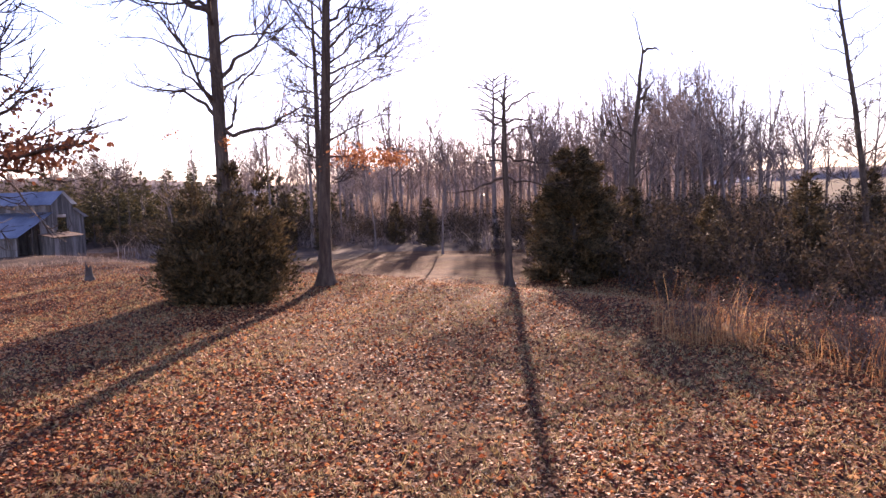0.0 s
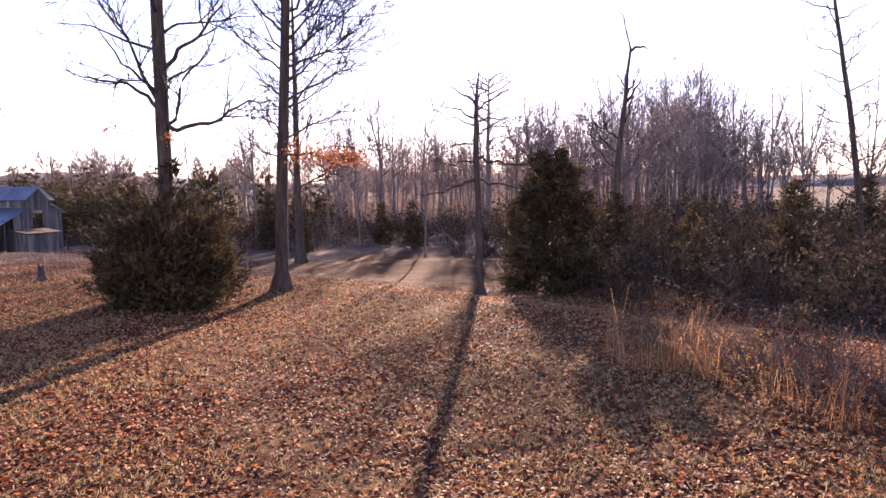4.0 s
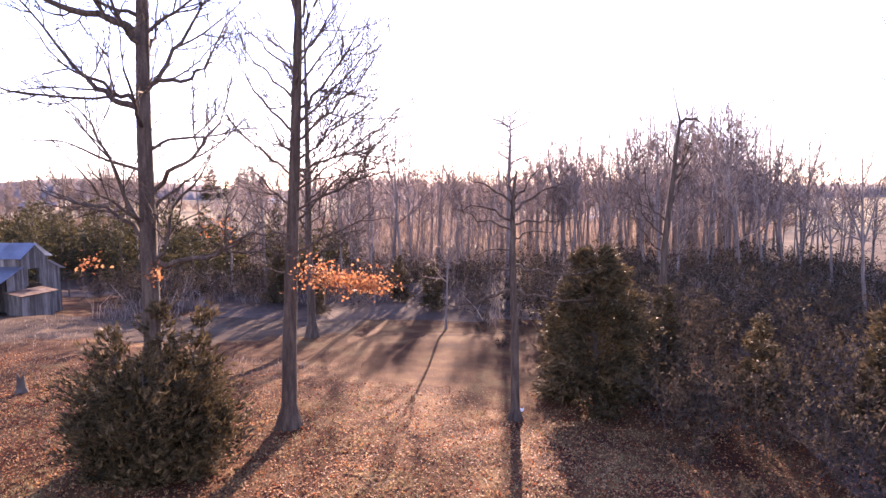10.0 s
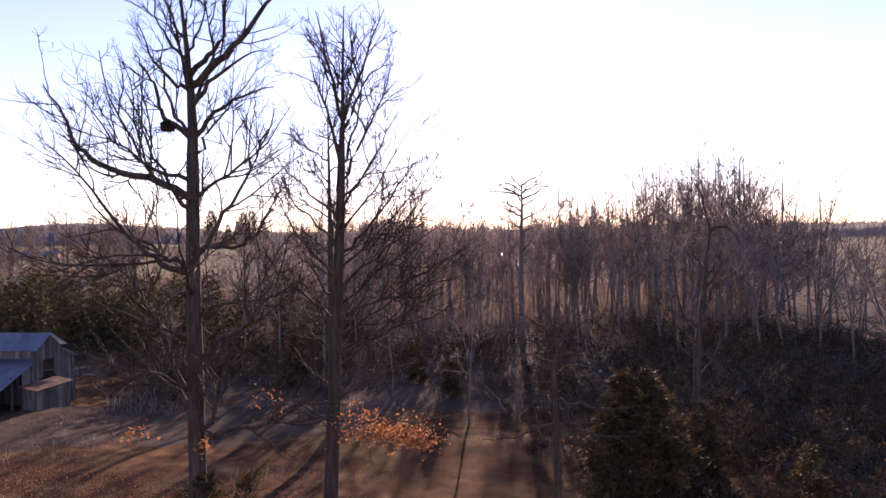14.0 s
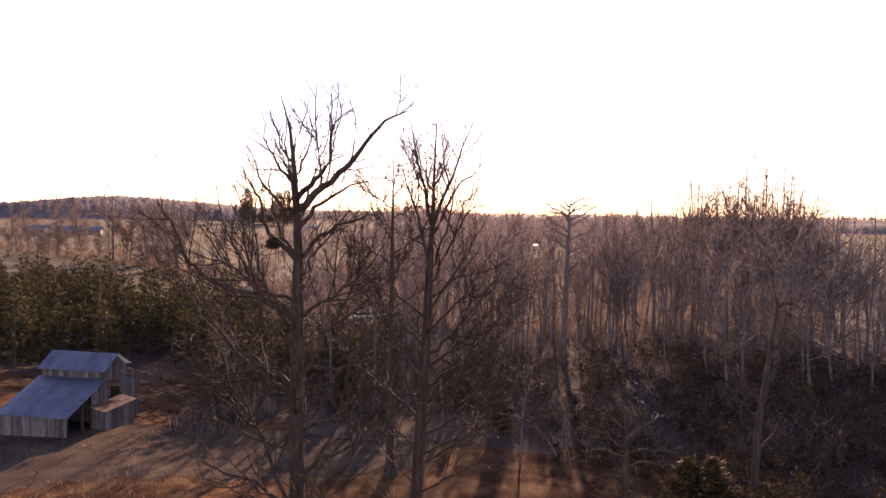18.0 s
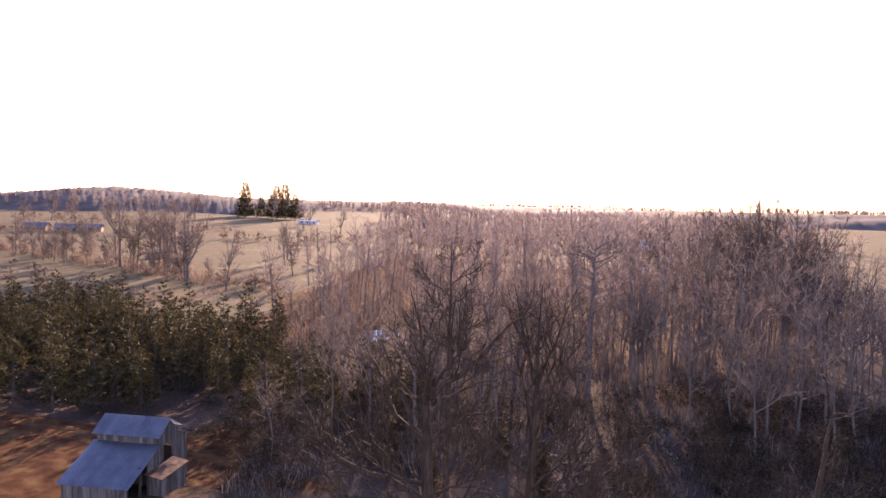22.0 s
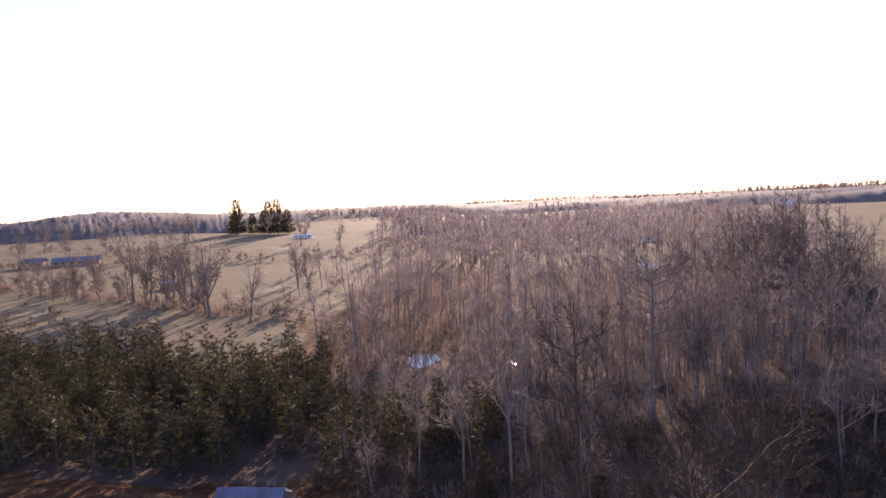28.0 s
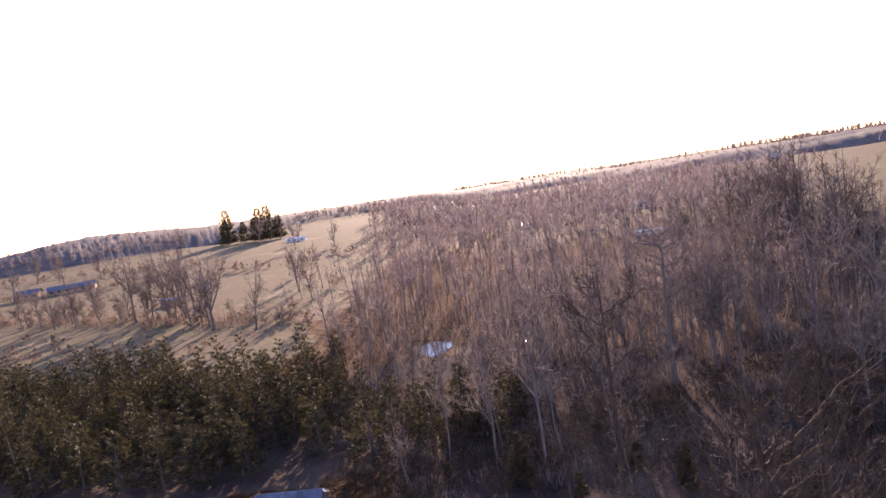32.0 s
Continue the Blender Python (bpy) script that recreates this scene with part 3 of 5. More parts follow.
hero_tree("clearing_tree", 1.5, 36.6, [(0, 0, 0), (0.0, 0, 4), (-0.08, 0, 8), (-0.1, 0, 10.2), (0.1, 0, 11.8)], [0.22, 0.18, 0.15, 0.10, 0.03], [
    (6.3, 183, 0.09, [(0.8, -0.35), (1.8, -0.75), (3.3, -0.8)]), (7.1, 176, 0.055, [(0.7, 0.1), (1.3, -0.1), (2.0, 0.05)]), (8.1, 182, 0.05, [(0.8, 0.0), (1.9, -0.25)]),
    (7.3, 0, 0.085, [(0.8, -0.2), (1.9, -0.35), (3.6, -0.2)]), (6.2, -5, 0.07, [(1.0, -0.2), (2.3, -0.45), (3.6, -0.3)]), (9.2, 8, 0.055, [(0.9, 0.2), (1.9, 0.1), (2.9, 0.3)]), (8.6, -15, 0.05, [(0.7, 0.3), (1.5, 0.3), (2.2, 0.6)]),
    (9.4, 170, 0.07, [(0.8, 0.5), (1.8, 0.7), (2.6, 0.5)]), (9.8, 20, 0.07, [(0.9, 0.6), (1.8, 1.1), (2.5, 1.3)]), (10.1, 178, 0.07, [(0.5, 0.5), (1.3, 1.0), (2.0, 1.2)]), (10.3, 0, 0.06, [(0.6, 0.7), (1.2, 1.5)]), (9.0, 200, 0.06, [(0.8, 0.3), (1.7, 0.4), (2.4, 0.9)]), (10.4, 150, 0.05, [(0.3, 0.7), (0.7, 1.5)]), (9.9, 90, 0.05, [(0.6, 0.5), (1.6, 1.1)]), (9.4, 270, 0.05, [(0.6, 0.5), (1.5, 0.9)])],
          ((1.6, 0.4, 50, 4), (2.4, 0.5, 45, 2), (2.0, 0.5, 42, 1)), 29, "bare half-dead tree with long drooping low limbs at the clearing edge", "tree", widen=1.4)
hero_tree("edge_tree", 23.0, 42.0, [(0, 0, 0), (-0.4, 0, 5), (-1.0, 0, 10), (-1.8, 0, 15), (-2.5, 0, 20.0)], [0.22, 0.18, 0.15, 0.10, 0.02], [
    (z, az, 0.045, [(0.8, 0.35), (1.8, 0.9), (2.9 - z * 0.05, 1.9)]) for z, az in zip(np.arange(4.5, 19.4, 0.5), (i * 137.5 for i in range(40)))],
          ((2.4, 0.45, 48, 3), (3.0, 0.55, 45, 2), (2.6, 0.55, 42, 1)), 23, "straight bare tree with fine side branches at the thicket", "tree", widen=1.6)
hero_tree("leaning_oak", -14.2, 12.0, [(0, 0, 0), (0.1, 0, 6), (0.3, 0.1, 12), (0.5, 0.2, 16.4), (0.2, 0.5, 18.4), (0.7, 0.6, 20.4)], [0.3, 0.25, 0.2, 0.11, 0.06, 0.012], [
    (4.6, 10, 0.09, [(1.8, 0.4), (3.6, 0.8), (5.6, 0.6), (7.2, 0.9)]), (4.9, 22, 0.08, [(1.6, 0.5), (3.4, 0.6), (5.0, 0.1), (6.2, -0.2)]), (5.8, 2, 0.08, [(1.6, 1.0), (3.4, 1.7), (5.2, 2.0), (6.6, 2.7)]),
    (6.6, 16, 0.08, [(1.5, 1.2), (3.2, 2.2), (5.0, 2.8), (6.0, 3.9)]), (8.0, 30, 0.08, [(1.4, 1.2), (3.0, 2.6), (4.4, 4.6)]), (9.5, -15, 0.08, [(1.2, 1.3), (2.4, 3.2), (3.2, 5.6)]), (9.8, 170, 0.08, [(1.2, 1.0), (2.8, 2.4)]),
    (8.2, 250, 0.08, [(1.2, 0.8), (3.0, 1.8)]), (12.0, 70, 0.08, [(0.8, 1.0), (1.7, 2.4), (2.5, 4.2)]), (12.6, 345, 0.08, [(0.9, 0.8), (1.8, 1.9), (2.6, 3.0), (3.1, 4.2)]), (13.0, 300, 0.08, [(1.1, 1.0), (2.2, 2.4), (3.2, 4.2)]), (14.0, 20, 0.08, [(0.8, 0.8), (1.6, 1.8), (2.3, 2.6), (2.8, 3.8)]),
    (14.4, 190, 0.08, [(1.2, 0.8), (2.8, 2.2), (4.2, 3.6)]), (15.0, 130, 0.08, [(1.2, 0.9), (2.4, 2.0), (3.6, 3.8)]), (15.6, 230, 0.08, [(1.0, 0.9), (2.4, 2.0), (3.4, 3.6)]), (16.0, 60, 0.07, [(0.7, 0.9), (1.4, 1.9), (2.0, 3.0)]), (16.4, 0, 0.07, [(0.8, 0.8), (1.7, 1.7), (2.5, 2.6)]), (16.8, 280, 0.06, [(0.8, 0.9), (1.9, 1.9), (2.6, 3.0)]), (17.0, 160, 0.06, [(0.8, 0.9), (1.8, 2.0), (2.4, 3.2)])],
          OAK, 11, "bare oak with withered brown leaves on its low limbs", "tree", leaf=M_BROWNLEAF, widen=1.6,
          leaves=[(5.6, 1.3, 5.4, 0.9, 0.7, 0.35, 300, 0.11), (4.9, 2.0, 5.2, 0.9, 0.6, 0.3, 240, 0.11), (6.8, 1.3, 5.5, 0.5, 0.5, 0.25, 90, 0.11), (5.8, 1.0, 6.5, 0.6, 0.5, 0.3, 60, 0.10)])


# ---- the wood: a few grown kinds, set out as single trees ----
def grown_tree(name, height, r0, crown_from, spec, seed, label, leaders=2, limbs=16, sides=(6, 3, 3), reach=0.34, rise=(0.45, 1.3), widen=1.5, twig=None):
    """A bare forest tree: a trunk that forks into leaders, ascending limbs and fine twigs."""
    rng = np.random.default_rng(seed)
    root = tagged(new(name), label, "tree", "trees of the wood")
    tp = path3(rng, (0, 0, -0.15), (rng.normal(0, 0.03), rng.normal(0, 0.03), 1), height, 11, 0.035, 0.05)
    tr = np.linspace(r0, 0.02, len(tp))
    tr[0] *= 1.35
    stems = [(tp, tr, crown_from)]
    at = lambda line, k: np.array([np.interp(k, np.arange(len(line)), line[:, j]) for j in range(3)])
    for i in range(leaders):
        k = (crown_from + rng.uniform(-0.02, 0.22)) * 11
        a = rng.uniform(0, 6.28)
        lean = rng.uniform(0.3, 0.6)
        p = path3(rng, at(tp, k), (math.cos(a) * lean, math.sin(a) * lean, 1), height * rng.uniform(0.85, 1.0) - at(tp, k)[2], 7, 0.06, 0.06)
        stems.append((p, np.linspace(np.interp(k, np.arange(12), tr) * 0.75, 0.02, len(p)), 0.15))
    raw("trunk", *tubes([(p, r) for p, r, _ in stems], sides[0]), M_WOODBARK, root, True)
    out = [[], [], []]
    for i in range(limbs):
        p0, _, low = stems[i % len(stems)] if i % 3 else stems[0]
        u = ((i + rng.random() * 0.8) / limbs)
        k = (low + (0.96 - low) * u) * (len(p0) - 1)
        az = i * 2.4 + rng.normal(0, 0.5)
        ln = height * reach * (1.05 - 0.75 * u) * rng.uniform(0.65, 1.2) * (1.0 if low == crown_from else 0.8)
        p = path3(rng, at(p0, k), (math.cos(az), math.sin(az), rng.uniform(*rise)), ln, 5, 0.13, 0.11)
        branch(rng, p, np.linspace(min(0.085, 0.012 * ln + 0.010), 0.007, len(p)), 0, spec, out)
    v0, f0 = tubes(out[0], 4)
    v1, f1 = ribbons(out[1], rng, widen * 0.45)
    v2, f2 = ribbons(out[2], rng, widen)
    raw("crown", np.concatenate([v0, v1, v2]), np.concatenate([f0, f1 + len(v0), f2 + len(v0) + len(v1)]), twig or M_HAZETWIG, root)
    return root


SPEC_A = ((2.4, 0.50, 45, 2), (3.2, 0.6, 42, 1))
SPEC_B = ((1.7, 0.5, 42, 2), (1.4, 0.55, 42, 1))
KINDS = [grown_tree("bare_tree", h, r, c, SPEC_A, s, "tall bare grey-brown tree of the wood", le, n, reach=re, widen=2.6, twig=M_NEARTWIG)
         for h, r, c, s, n, re, le in ((17, 0.17, 0.34, 21, 22, 0.30, 2), (19, 0.17, 0.36, 22, 23, 0.25, 2), (15, 0.14, 0.35, 23, 19, 0.34, 2), (20, 0.2, 0.42, 24, 22, 0.30, 2), (13, 0.11, 0.38, 25, 17, 0.30, 1))]
THIN = [grown_tree("bare_tree", h, r, c, SPEC_B, s, "bare grey-brown tree deep in the wood", le, n, sides=(5, 3, 3), reach=re, widen=5.0)
        for h, r, c, s, n, re, le in ((17, 0.19, 0.42, 31, 18, 0.30, 2), (19, 0.2, 0.5, 32, 18, 0.26, 1), (14, 0.15, 0.32, 33, 16, 0.34, 2), (21, 0.22, 0.45, 34, 19, 0.28, 1))]
OPEN = [grown_tree("pasture_tree", h, r, c, SPEC_A, s, "bare spreading tree standing in the pasture", le, n, sides=(6, 3, 3), reach=re, widen=5.0, twig=M_NEARTWIG)
        for h, r, c, s, n, re, le in ((18, 0.3, 0.14, 35, 24, 0.40, 2), (20, 0.3, 0.18, 36, 24, 0.32, 3), (15, 0.26, 0.10, 37, 22, 0.42, 2))]
for ob in OPEN:
    tagged(ob, group="pasture trees")
for k, ob in enumerate(OPEN):
    ob.location = (-182 - 9 * k, 219, gz(-182 - 9 * k, 219))
for k, ob in enumerate(KINDS + THIN):
    ob.location = (40 + 6 * k, 160 + (k % 3) * 9, gz(40 + 6 * k, 160 + (k % 3) * 9))

# darker twig colour stands in for the grove's contrast against the haze behind
GROVE = [grown_tree("grove_tree", h, r, c, SPEC_A, s, "tall dark bare tree of the grove beside the field", le, n, reach=re, widen=2.8, twig=M_TWIG)
         for h, r, c, s, n, re, le in ((31, 0.36, 0.3, 71, 30, 0.25, 2), (32, 0.32, 0.4, 72, 28, 0.21, 1), (28, 0.36, 0.2, 73, 32, 0.30, 3))]
for ob, (x, y) in zip(GROVE, ((33.0, 121.0), (36.2, 147.0), (36.0, 127.5))):
    tagged(ob, group="trees of the grove")
    ob.location = (x, y, gz(x, y))

PRNG = np.random.default_rng(77)


def place(ob, x, y, scale=1.0, turn=None, stout=1.0, lean=0.0):
    a = PRNG.uniform(0, 360) if turn is None else turn
    c = copy_thing(ob, pose(x, y, gz(x, y) - 0.1 * (lean > 0), lean, 0, a))
    c.scale = (scale * stout, scale * stout, scale * PRNG.uniform(0.94, 1.06))
    return c


# named trees of the wood: the pair ahead, the group to the right, the far clumps
place(KINDS[1], 4.4, 99.0, 1.15, stout=1.4)
for kind, x, y, s in ((1, -16.4, 99, 1.2), (0, 12, 116, 1.5), (1, 15, 112, 1.38), (0, 18, 118, 1.65), (1, 18, 97, 1.3), (3, 24, 94, 1.2), (1, 0, 96, 0.82), (0, 4, 100, 0.95), (1, 7, 104, 0.92), (0, -8, 102, 0.98), (1, -3, 106, 0.95), (0, 27, 60, 0.95),
                      (1, 15, 78, 0.9), (0, 33, 96, 1.15), (3, 29, 128, 1.2), (1, 40, 110, 1.1), (4, 34, 90, 1.2), (0, 27, 40, 0.85), (4, 25, 46, 0.95),
                      (1, -20, 92, 1.2), (3, -13, 104, 1.15), (1, -8.5, 98, 0.88), (0, -24, 96, 1.1), (4, -4, 92, 0.95), (2, 10, 88, 0.9), (2, -5, 58, 0.7), (4, -13, 66, 0.9), (2, -20, 78, 0.9), (4, -22, 88, 0.9)):
    place(KINDS[kind], x, y, s)

for kind, x, y, s in ((0, 18, 85, 0.86), (3, 21, 84, 0.78), (1, 23.4, 79, 0.8), (3, 24.6, 86, 0.85), (1, 27, 83, 0.88), (0, 29.5, 81, 0.8), (2, 31, 76, 0.9), (1, 15, 88, 0.75)):
    place(KINDS[kind], x, y, s, stout=1.35)


for kind, x, y, s in ((2, 38.5, 126, 0.92), (0, 36.8, 132, 1.0), (1, 35.2, 120, 0.88), (0, 32.4, 154, 1.1), (1, 36.0, 138, 1.04), (0, 39.5, 160, 1.1), (1, 33.4, 146, 1.1), (0, 29.8, 150, 0.98), (1, 27.0, 152, 1.02), (0, 24.0, 146, 0.96), (1, 20.8, 150, 0.94), (0, 26.0, 162, 1.0), (1, 22.5, 155, 1.0), (0, 30.5, 139, 0.95), (1, 34.5, 158, 1.05), (2, 24.5, 138, 0.95), (1, 28.5, 144, 1.0), (2, 43.0, 128, 0.86), (0, 46.0, 140, 0.8), (1, 15.5, 148, 0.92), (0, 12.0, 152, 0.86)):
    place(GROVE[kind], x, y, s)


def scatter(count, box_, keep, apart, rng):
    """Random spots in a box that pass keep() and stand apart from each other."""
    pts = []
    tries = 0
    while len(pts) < count and tries < count * 60:
        tries += 1
        x, y = rng.uniform(box_[0], box_[2]), rng.uniform(box_[1], box_[3])
        if keep(x, y) and all((x - a) ** 2 + (y - b) ** 2 > apart * apart for a, b in pts):
            pts.append((x, y))
    return pts


near_wood = lambda x, y: not (95 < y < 140 and abs(x + 5 + 0.285 * (y - 4)) < 6) and (x > -37 - 0.2 * (y - 60) or y > 100) and not (-50 < x < -36 and 112 < y < 147) and (y > (70 + 1.5 * math.sin(x) if -30 < x < -3 else 58) or x > 15 + 0.1 * y)
corridor = lambda x, y: -16 < x < 14 and y < 104 and (math.sin(x * 3.1) + math.sin(y * 2.3)) < 0.7
for x, y in scatter(78, (-46, 48, 62, 125), lambda x, y: near_wood(x, y) and abs(x + 0.03 * y) < 62 and not corridor(x, y) and not (-6 < x < 38 and y < 94), 3.4, PRNG):
    place(KINDS[int(PRNG.integers(0, 5))], x, y, PRNG.uniform(0.72, 1.18))
for x, y in scatter(22, (2, 96, 42, 126), lambda x, y: True, 3.0, PRNG):
    place(KINDS[int(PRNG.integers(0, 2))], x, y, PRNG.uniform(0.9, 1.45))
for x, y in scatter(150, (-75, 108, 75, 175), lambda x, y: near_wood(x, y) and x > -62 - 0.12 * (y - 110) and x < 36 + 0.42 * max(0, y - 125), 4.0, PRNG):
    place(THIN[int(PRNG.integers(0, 4))], x, y, PRNG.uniform(0.6, 1.15))


def joined_wood(name, kinds, pts, rng, label):
    """The trees that stand deeper in, joined: copies of the grown kinds with their own turn and size."""
    V, F, base = [], [], 0
    data = []
    for k in kinds:
        me = k.children[1].data if k.children[1].name.startswith("crown") else k.children[0].data
        tr = k.children[0].data if k.children[0].name.startswith("trunk") else k.children[1].data
        vs, fs, o = [], [], 0
        for m in (me, tr):
            co = np.empty(len(m.vertices) * 3, np.float32)
            m.vertices.foreach_get("co", co)
            li = np.empty(len(m.loops), np.int32)
            m.loops.foreach_get("vertex_index", li)
            vs.append(co.reshape(-1, 3))
            fs.append(li.reshape(-1, 4) + o)
            o += len(m.vertices)
        data.append((np.concatenate(vs), np.concatenate(fs)))
    for x, y in pts:
        v, f = data[int(rng.integers(0, len(data)))]
        a, s = rng.uniform(0, 6.28), rng.uniform(0.85, 1.35)
        r = np.array([[math.cos(a), -math.sin(a), 0], [math.sin(a), math.cos(a), 0], [0, 0, 1]]) * s
        V.append(v @ r.T + [x, y, gz(x, y)])
        F.append(f + base)
        base += len(v)
    return tagged(raw(name, np.concatenate(V), np.concatenate(F), M_HAZETWIG), label, "woods", kind="stuff")


joined_wood("deep_wood", THIN, scatter(120, (-95, 175, 105, 300), lambda x, y: x > -62 - 0.12 * (y - 110) and x < 34 + 0.42 * (y - 125), 5.2, PRNG), PRNG, "bare grey-brown trees standing deep in the wood")


def undergrowth(name, count, box_, keep, hmin, hmax, width, seed, label, mat=M_SCRUB):
    """Bare saplings and canes that fill the wood, thin strips past counting."""
    rng = np.random.default_rng(seed)
    x, y = rng.uniform(box_[0], box_[2], count), rng.uniform(box_[1], box_[3], count)
    ok = np.array([keep(a, b) for a, b in zip(x, y)])
    x, y = x[ok], y[ok]
    n = len(x)
    clump = 0.55 + 0.45 * np.sin(x * 0.35 + 1.3 * np.sin(y * 0.21)) * np.sin(y * 0.3 + 0.5)
    h = (hmin + (hmax - hmin) * rng.random(n) ** 1.5) * clump
    p0 = np.stack([x, y, ground_z(x, y) - 0.05], 1)
    a = rng.uniform(0, 6.28, n)
    w = np.stack([np.cos(a), np.sin(a), 0 * a], 1) * width * rng.uniform(0.5, 1.2, (n, 1))
    mid = p0 + np.concatenate([rng.normal(0, 0.22, (n, 2)), np.ones((n, 1))], 1) * h[:, None] * 0.55
    tip = mid + np.concatenate([rng.normal(0, 0.6, (n, 2)), np.ones((n, 1))], 1) * h[:, None] * 0.45
    V = np.stack([p0 - w, p0 + w, mid + w * 0.8, mid - w * 0.8, tip + w * 0.3, tip - w * 0.3], 1).reshape(-1, 3)
    i = np.arange(n)[:, None] * 6
    return tagged(raw(name, V, np.concatenate([i + [0, 1, 2, 3], i + [3, 2, 4, 5]]), mat), label, "undergrowth", kind="stuff")


undergrowth("undergrowth", 52000, (-48, 48, 60, 120), lambda x, y: near_wood(x, y) and x < 44 - 0.05 * y and not (corridor(x, y) and y < 90), 0.8, 4.5, 0.034, 1, "tangled reddish-brown saplings and canes on the wood floor", M_NEARTWIG)
undergrowth("far_undergrowth", 64000, (-100, 112, 100, 290), lambda x, y: near_wood(x, y) and x > -66 - 0.12 * (y - 110) and x < 36 + 0.42 * max(0, y - 125), 1.0, 8.5, 0.05, 2, "tangled brown saplings deep in the wood")
for x, y in scatter(30, (-120, 185, -60, 300), lambda x, y: x > -100 - 0.12 * (y - 110), 4.0, PRNG):
    place(THIN[int(PRNG.integers(0, 4))], x, y, PRNG.uniform(0.5, 1.0))
undergrowth("lane_weeds", 15000, (-48, 36, -6, 66), lambda x, y: 0.5 * -x + 0.8 * y > 38 and (x + 46) ** 2 + (y - 57) ** 2 > 64 and not (x > -28 and y > 46), 0.1, 0.6, 0.014, 7, "short dry brown weeds along the lane")
# scattered trees and a hedge of scrub on the pasture slope
for k, (x, y, s) in enumerate(((-178, 215, 1.05), (-163, 213, 1.3), (-160, 216, 0.9), (-157, 214, 1.0), (-153, 218, 1.15), (-150, 214, 0.95), (-147, 212, 1.1), (-142, 210, 1.05), (-138, 205, 1.15), (-134, 202, 1.1), (-131, 200, 0.9), (-119, 185, 1.45), (-123, 190, 0.9), (-102, 177, 0.8),
                               (-198, 226, 0.75), (-190, 222, 0.6), (-214, 229, 0.75), (-222, 232, 0.6), (-206, 230, 0.55), (-170, 220, 0.7), (-184, 222, 0.55), (-232, 240, 0.8), (-245, 236, 0.9), (-260, 252, 0.9), (-272, 250, 0.8),
                               (-307, 322, 0.9), (-326, 386, 0.9), (-303, 391, 1.0), (-261, 400, 0.9), (-240, 380, 0.9), (-120, 260, 0.8), (-112, 240, 0.7), (-128, 290, 0.8), (-98, 215, 0.7), (-180, 420, 1.0), (-150, 410, 1.0), (-340, 400, 1.0), (-365, 410, 1.1), (-380, 430, 1.0), (-290, 470, 1.1), (-240, 500, 1.2), (-200, 480, 1.0))):
    place(OPEN[k % 3], x, y, s * 1.2, lean=PRNG.uniform(1, 9), stout=PRNG.uniform(0.85, 1.1))
undergrowth("hedge_scrub", 30000, (-265, 180, -100, 262), lambda x, y: abs(y + 0.45 * (x + 165) - 214) < 5 + 4 * math.sin(x * 0.2), 1.0, 6.0, 0.06, 3, "brown scrub hedge along the pasture slope")
for x, y in scatter(26, (-262, 184, -108, 240), lambda x, y: abs(y + 0.45 * (x + 165) - 214) < 9 and x < -110, 3.0, PRNG):
    place(OPEN[int(PRNG.integers(0, 3))], x, y, PRNG.uniform(0.3, 0.65), lean=PRNG.uniform(1, 12))
undergrowth("pasture_scrub", 9000, (-250, 150, -88, 205), lambda x, y: math.sin(x * 0.13 + 2) * math.sin(y * 0.19) + 0.5 * math.sin(x * 0.05 + y * 0.07) > 0.55, 0.6, 3.2, 0.06, 6, "low brown scrub patches on the pasture")
undergrowth("upper_hedge", 9000, (-420, 300, -120, 470), lambda x, y: abs(y - 395 + 0.25 * (x + 250)) < 5 or abs(y - 330 - 0.1 * (x + 250)) < 3, 1.0, 5.0, 0.09, 4, "thin brown hedge lines across the upper pasture")


def far_wood(name, pts, heights, rng, label, mat, m=24):
    """Woods far off: trunks with fans of thin twigs, too many to count."""
    V, F = [], []
    base = 0
    for (x, y), h in zip(pts, heights):
        z = gz(x, y)
        w = 0.22 + 0.0006 * math.hypot(x, y)
        a = rng.uniform(0, 6.28, m)
        z0 = z + h * rng.uniform(0.3, 0.74, m)
        ln = h * rng.uniform(0.15, 0.32, m)
        d = np.stack([np.cos(a), np.sin(a), rng.uniform(0.3, 1.5, m)], 1)
        d /= np.linalg.norm(d, axis=1, keepdims=True)
        p0 = np.stack([np.full(m, x), np.full(m, y), z0], 1)
        p1 = p0 + d * ln[:, None]
        side = np.stack([np.cos(a + 1.57), np.sin(a + 1.57), 0 * a], 1) * w * 0.6
        tri = np.stack([p0 - side, p0 + side, p1], 1).reshape(-1, 3)
        trunk = np.array([[x - w / 2, y, z - 0.3], [x + w / 2, y, z - 0.3], [x, y, z + h * 0.8], [x, y - w / 2, z - 0.3], [x, y + w / 2, z - 0.3], [x, y, z + h * 0.8]])
        V.append(np.concatenate([tri, trunk]))
    V = np.concatenate(V)
    F = np.arange(len(V)).reshape(-1, 3)
    return tagged(raw(name, V, F, mat), label, "woods", kind="stuff")


